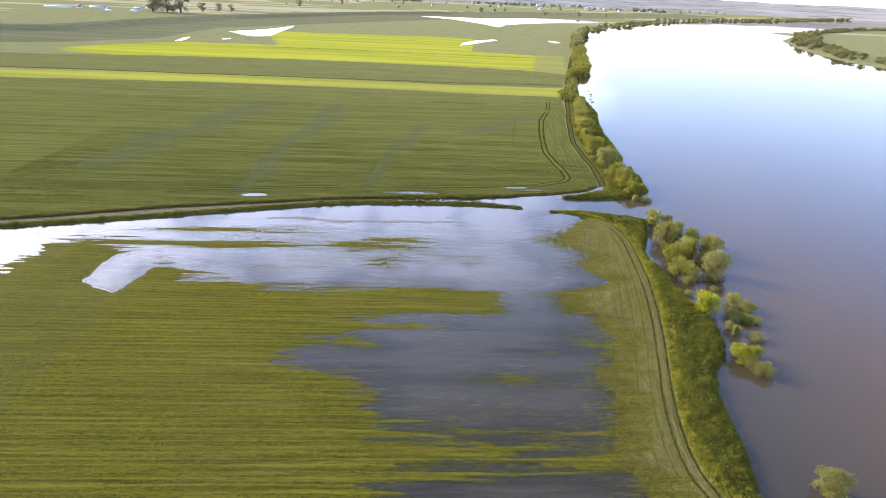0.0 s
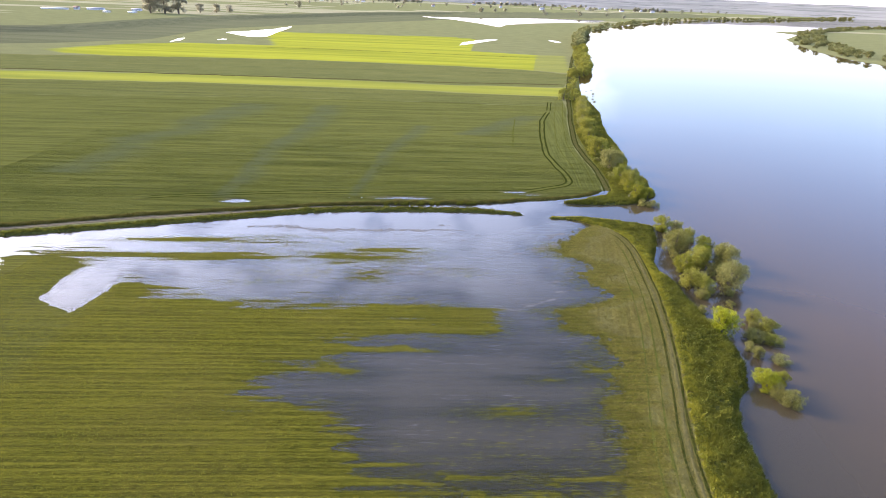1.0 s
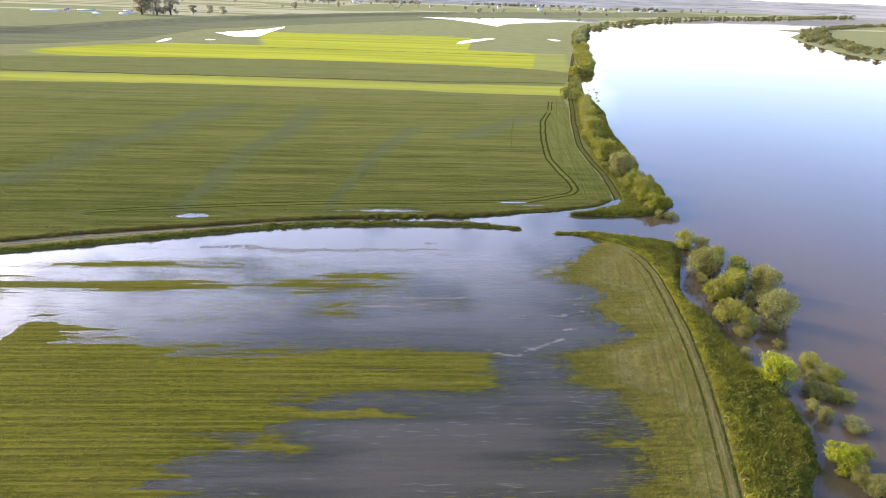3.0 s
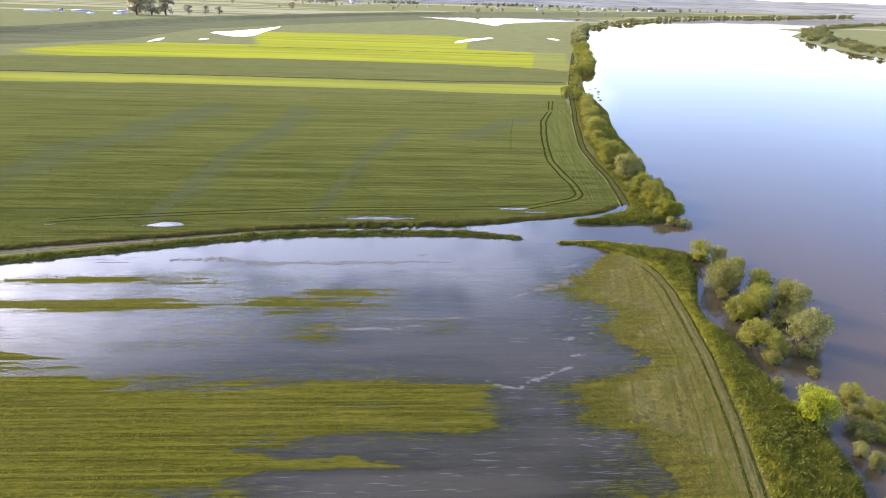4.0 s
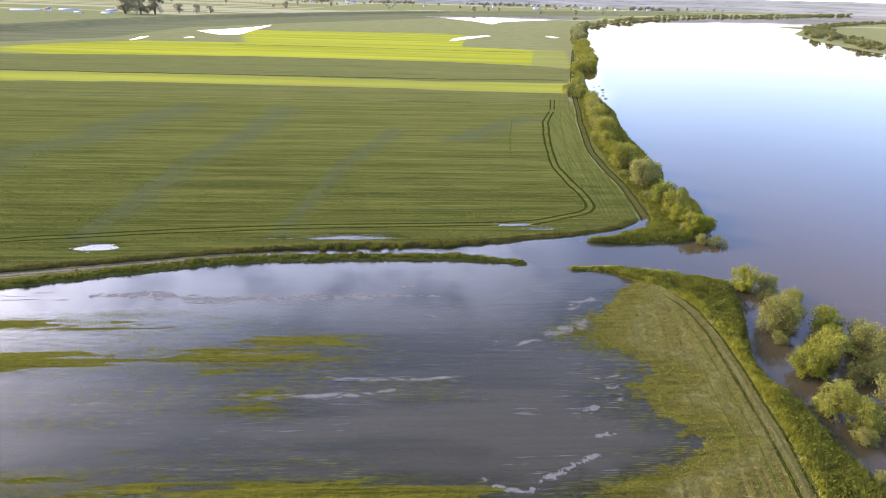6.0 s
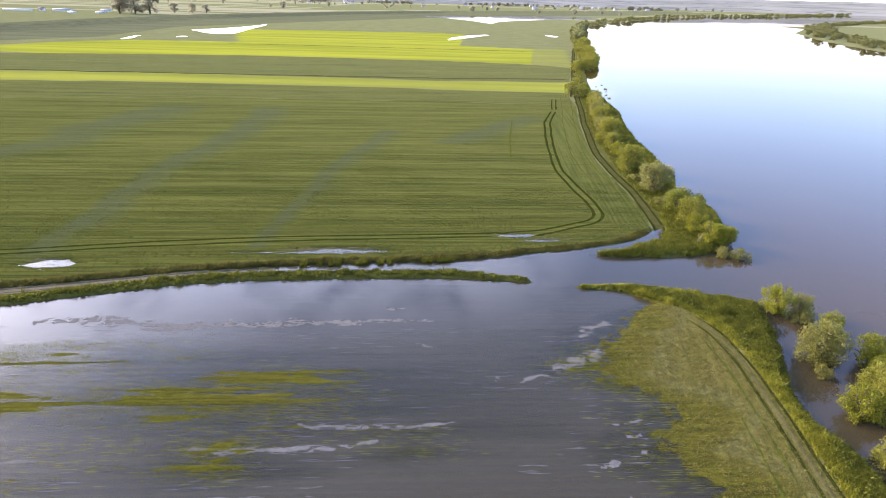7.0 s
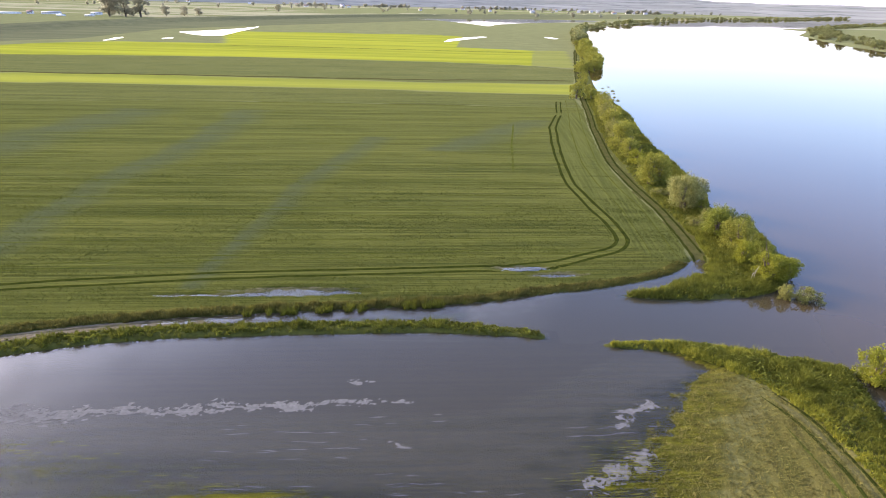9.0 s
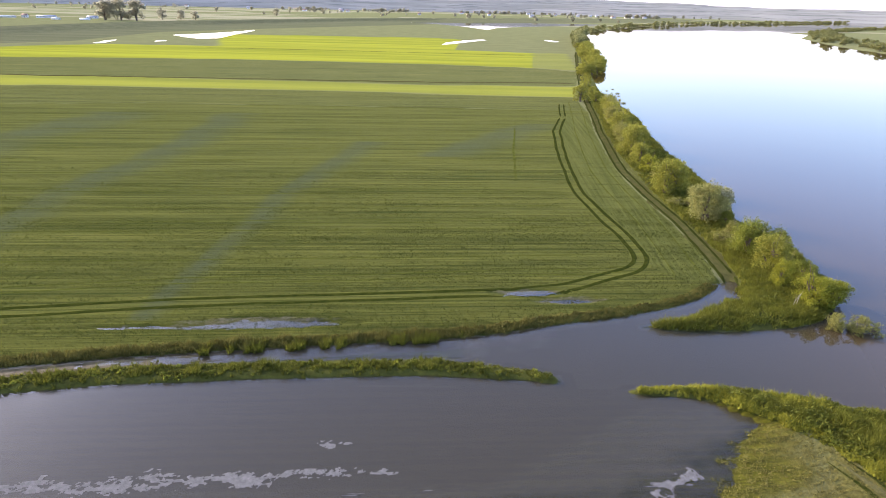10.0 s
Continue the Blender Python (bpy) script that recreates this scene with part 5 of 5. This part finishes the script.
for i, run in enumerate(DRIFT):
    e, w = along(run, 0.11)
    nrm = np.column_stack([-w[:, 1], w[:, 0]])
    t = np.arange(len(e)) * 0.11
    e = e + nrm * ((lumps(t * 0.25, 0 * t + 9 + i, 80) - 0.5) * 1.6)[:, None]
    across = np.arange(-1.5, 1.51, 0.11)
    px = e[:, :1] + nrm[:, :1] * across
    py = e[:, 1:] + nrm[:, 1:] * across
    reach = (2.1 if i == 3 else 1.4 if i == 4 else np.interp(t, [0, 30, 55], [2.0, 1.5, 0.9])[:, None] if i == 0 else 0.55) * (0.25 + 1.5 * lumps(t * 0.35, 0 * t + i, 50 + i))[:, None] * np.minimum(1, np.minimum(t, t[-1] - t) * 1.5)[:, None]
    film = 0.6 * lumps(px * 1.3, py * 3.0, 90 + i, 4) + 0.4 * lumps(px * 4.5, py * 7.0, 190 + i, 2) - 0.42 - 0.36 * (np.abs(across) / (reach + 0.05)) ** 1.3
    film = (film[:-1, :-1] + film[1:, 1:]) / 2
    faces = grid_faces(len(across), len(e)).reshape(len(e) - 1, len(across) - 1, 4)[film > 0]
    if len(faces) < 3:
        continue
    pz = 0.006 + 0.012 * lumps(px * 2, py * 2, 95)
    rank, back = np.unique(faces, return_inverse=True)
    me = array_mesh("foam_streak", np.stack([px, py, pz], -1).reshape(-1, 3)[rank], back.reshape(-1, 4))
    stuff("foam_streak", me, FOAM, "pale broken film of foam and straw on still water", "foam")

# straw caught in lines over the drowned rows
dash_v, dash_f = [], []
cx_, cy_ = rng.uniform(-60, 36, 2600), rng.uniform(52, 137, 2600)
cy_ = np.round((cy_ - 0.047 * cx_) / 1.15) * 1.15 + 0.047 * cx_ + rng.normal(size=2600) * 0.12
wet_ = (height(cx_, cy_) < -0.03) & (lumps(cx_ * 0.09, cy_ * 0.16, 301) > 0.46) & (cx_ < np.interp(cy_, STRIP_Y, STRIP_X) + 2)
base = 0
for cx, cy in zip(cx_[wet_], cy_[wet_]):
    n_ = int(rng.integers(4, 13))
    tx = cx + np.arange(n_) * 0.22
    ty = cy + 0.047 * (tx - cx) + np.cumsum(rng.normal(size=n_)) * 0.03
    hw = 0.07 * rng.uniform(0.3, 1.0, n_) * np.sin(np.linspace(0.25, 2.9, n_))
    dash_v.append(np.stack([np.column_stack([tx, ty - hw, 0 * tx + 0.008]), np.column_stack([tx, ty, 0 * tx + 0.03]), np.column_stack([tx, ty + hw, 0 * tx + 0.008])], 1).reshape(-1, 3))
    dash_f.append(grid_faces(3, n_) + base)
    base += 3 * n_
stuff("floating_straw", array_mesh("floating_straw", np.concatenate(dash_v), np.concatenate(dash_f)), FOAM, "thin lines of straw floating over the drowned rows", "straw")


# ---- the farm beyond the flood dyke ----
def box_mesh(name, x0, y0, z0, x1, y1, z1):
    bm = bmesh.new()
    bmesh.ops.create_cube(bm, size=1, matrix=Matrix.Translation(((x0 + x1) / 2, (y0 + y1) / 2, (z0 + z1) / 2)) @ Matrix.Diagonal((x1 - x0, y1 - y0, z1 - z0, 1)))
    bmesh.ops.bevel(bm, geom=bm.edges[:], offset=0.04, segments=1, affect='EDGES')
    me = bpy.data.meshes.new(name)
    bm.to_mesh(me)
    bm.free()
    return me


def gable_mesh(name, w, d, z0, rise, over):
    hw, hd = w / 2 + over, d / 2 + over
    v = [(-hw, -hd, z0), (hw, -hd, z0), (hw, hd, z0), (-hw, hd, z0), (-hw, 0, z0 + rise), (hw, 0, z0 + rise)]
    t_ = 0.35
    v += [(x, y, z - t_) for x, y, z in v]
    f = [(0, 1, 5, 4), (2, 3, 4, 5), (7, 6, 10, 11), (9, 8, 11, 10), (0, 4, 10, 6), (4, 3, 9, 10), (1, 7, 11, 5), (5, 11, 8, 2), (0, 6, 7, 1), (2, 8, 9, 3)]
    return array_mesh(name, np.array(v), np.array(f))


def make_house(name, label, w, d, h, rise, roof, wall, x, y, turn, windows=4):
    root = tagged(new(name), label, "building")
    part("wall", box_mesh("wall", -w / 2, -d / 2, -0.5, w / 2, d / 2, h), wall, root)
    for e_ in (-1, 1):
        tri = [(e_ * (w / 2 - b_), y_, z_) for b_ in (0, 0.3) for y_, z_ in ((-d / 2, h), (d / 2, h), (0, h + rise * 0.94))]
        bm = bmesh.new()
        c_ = [bm.verts.new(v_) for v_ in tri]
        for f_ in ((0, 1, 2), (5, 4, 3), (0, 3, 4, 1), (1, 4, 5, 2), (2, 5, 3, 0)):
            bm.faces.new([c_[i_] for i_ in f_])
        me = bpy.data.meshes.new("gable")
        bm.to_mesh(me)
        bm.free()
        part("gable", me, wall, root)
    part("roof", gable_mesh("roof", w, d, h + 0.1, rise, 0.5), roof, root)
    for k in range(windows):
        cx = -w / 2 + (k + 0.5) * w / windows
        part("window", box_mesh("window", cx - 0.6, -d / 2 - 0.06, h * 0.35, cx + 0.6, -d / 2 + 0.05, h * 0.75), GLASS_DARK, root)
    part("door", box_mesh("door", -w / 2 + w * 0.48, -d / 2 - 0.07, -0.2, -w / 2 + w * 0.48 + 1.1, -d / 2 + 0.05, 2.0), ROOF_GREY, root)
    root.matrix_basis = pose(x, y, height_at(x, y), 0, 0, turn)
    return root


make_house("greenhouse", "long low white greenhouse beyond the flood dyke", 46, 8, 1.8, 1.0, WALL_WHITE, WALL_WHITE, -735, 1235, 10, 8)
make_house("barn", "white barn with a shallow grey roof", 30, 9, 2.8, 1.6, ROOF_GREY, WALL_WHITE, -672, 1262, 8, 6)
make_house("farmhouse", "white farmhouse under a weathered tile roof", 9, 7, 3.6, 2.6, ROOF_RED, WALL_WHITE, -705, 1255, 5, 4)
make_house("shed", "small white roofed shed in the meadow", 13, 6, 1.8, 1.0, WALL_WHITE, WALL_WHITE, -612, 1185, -12, 3)
make_house("shed", "small white roofed shed in the meadow", 15, 6, 1.8, 1.0, WALL_WHITE, WALL_WHITE, -572, 1200, -6, 3)
make_house("barn", "white barn with a shallow grey roof", 18, 8, 2.8, 1.6, ROOF_GREY, WALL_WHITE, -606, 1290, 4, 4)
for k in range(26):
    px, py = rng.uniform(-1500, 1700), rng.uniform(2700, 4200)
    if px < (py - 1100) * 0.7 - 80:
        make_house("farmhouse", "pale distant farmhouse on the plain", rng.uniform(12, 22), 10, rng.uniform(4, 7), 4, ROOF_RED if k % 2 else ROOF_GREY, WALL_WHITE, px, py, rng.uniform(-20, 20), 3)

# ---- valley slopes on the horizon ----
for radius, low, lift, seed in ((4350, 34, 26, 3), (4700, 58, 42, 8)):
    ang = np.linspace(-62, 62, 240)
    top = low + lift * lumps(ang * 0.12, 0 * ang, seed, 4) + np.interp(ang, [-62, -10, 15, 40, 62], [46, 34, 8, -12, -16])
    rows = []
    for dr, f in ((-260, 0.0), (-120, 0.55), (-40, 0.85), (0, 1.0), (60, 1.0)):
        rad = radius + dr
        rows.append(np.column_stack([np.sin(np.radians(ang)) * rad, np.cos(np.radians(ang)) * rad, top * f - (2 if f == 0 else 0) + 3.0 * f * (lumps(ang * 4, 0 * ang + dr, seed + 2) - 0.5)]))
    me = array_mesh("valley_slope", np.stack(rows, 0).reshape(-1, 3), grid_faces(len(ang), len(rows)))
    me.materials.append(HILL_HAZED)
    tagged(new("backdrop", me), "low wooded valley slope on the hazy horizon", "hills", kind="structure")
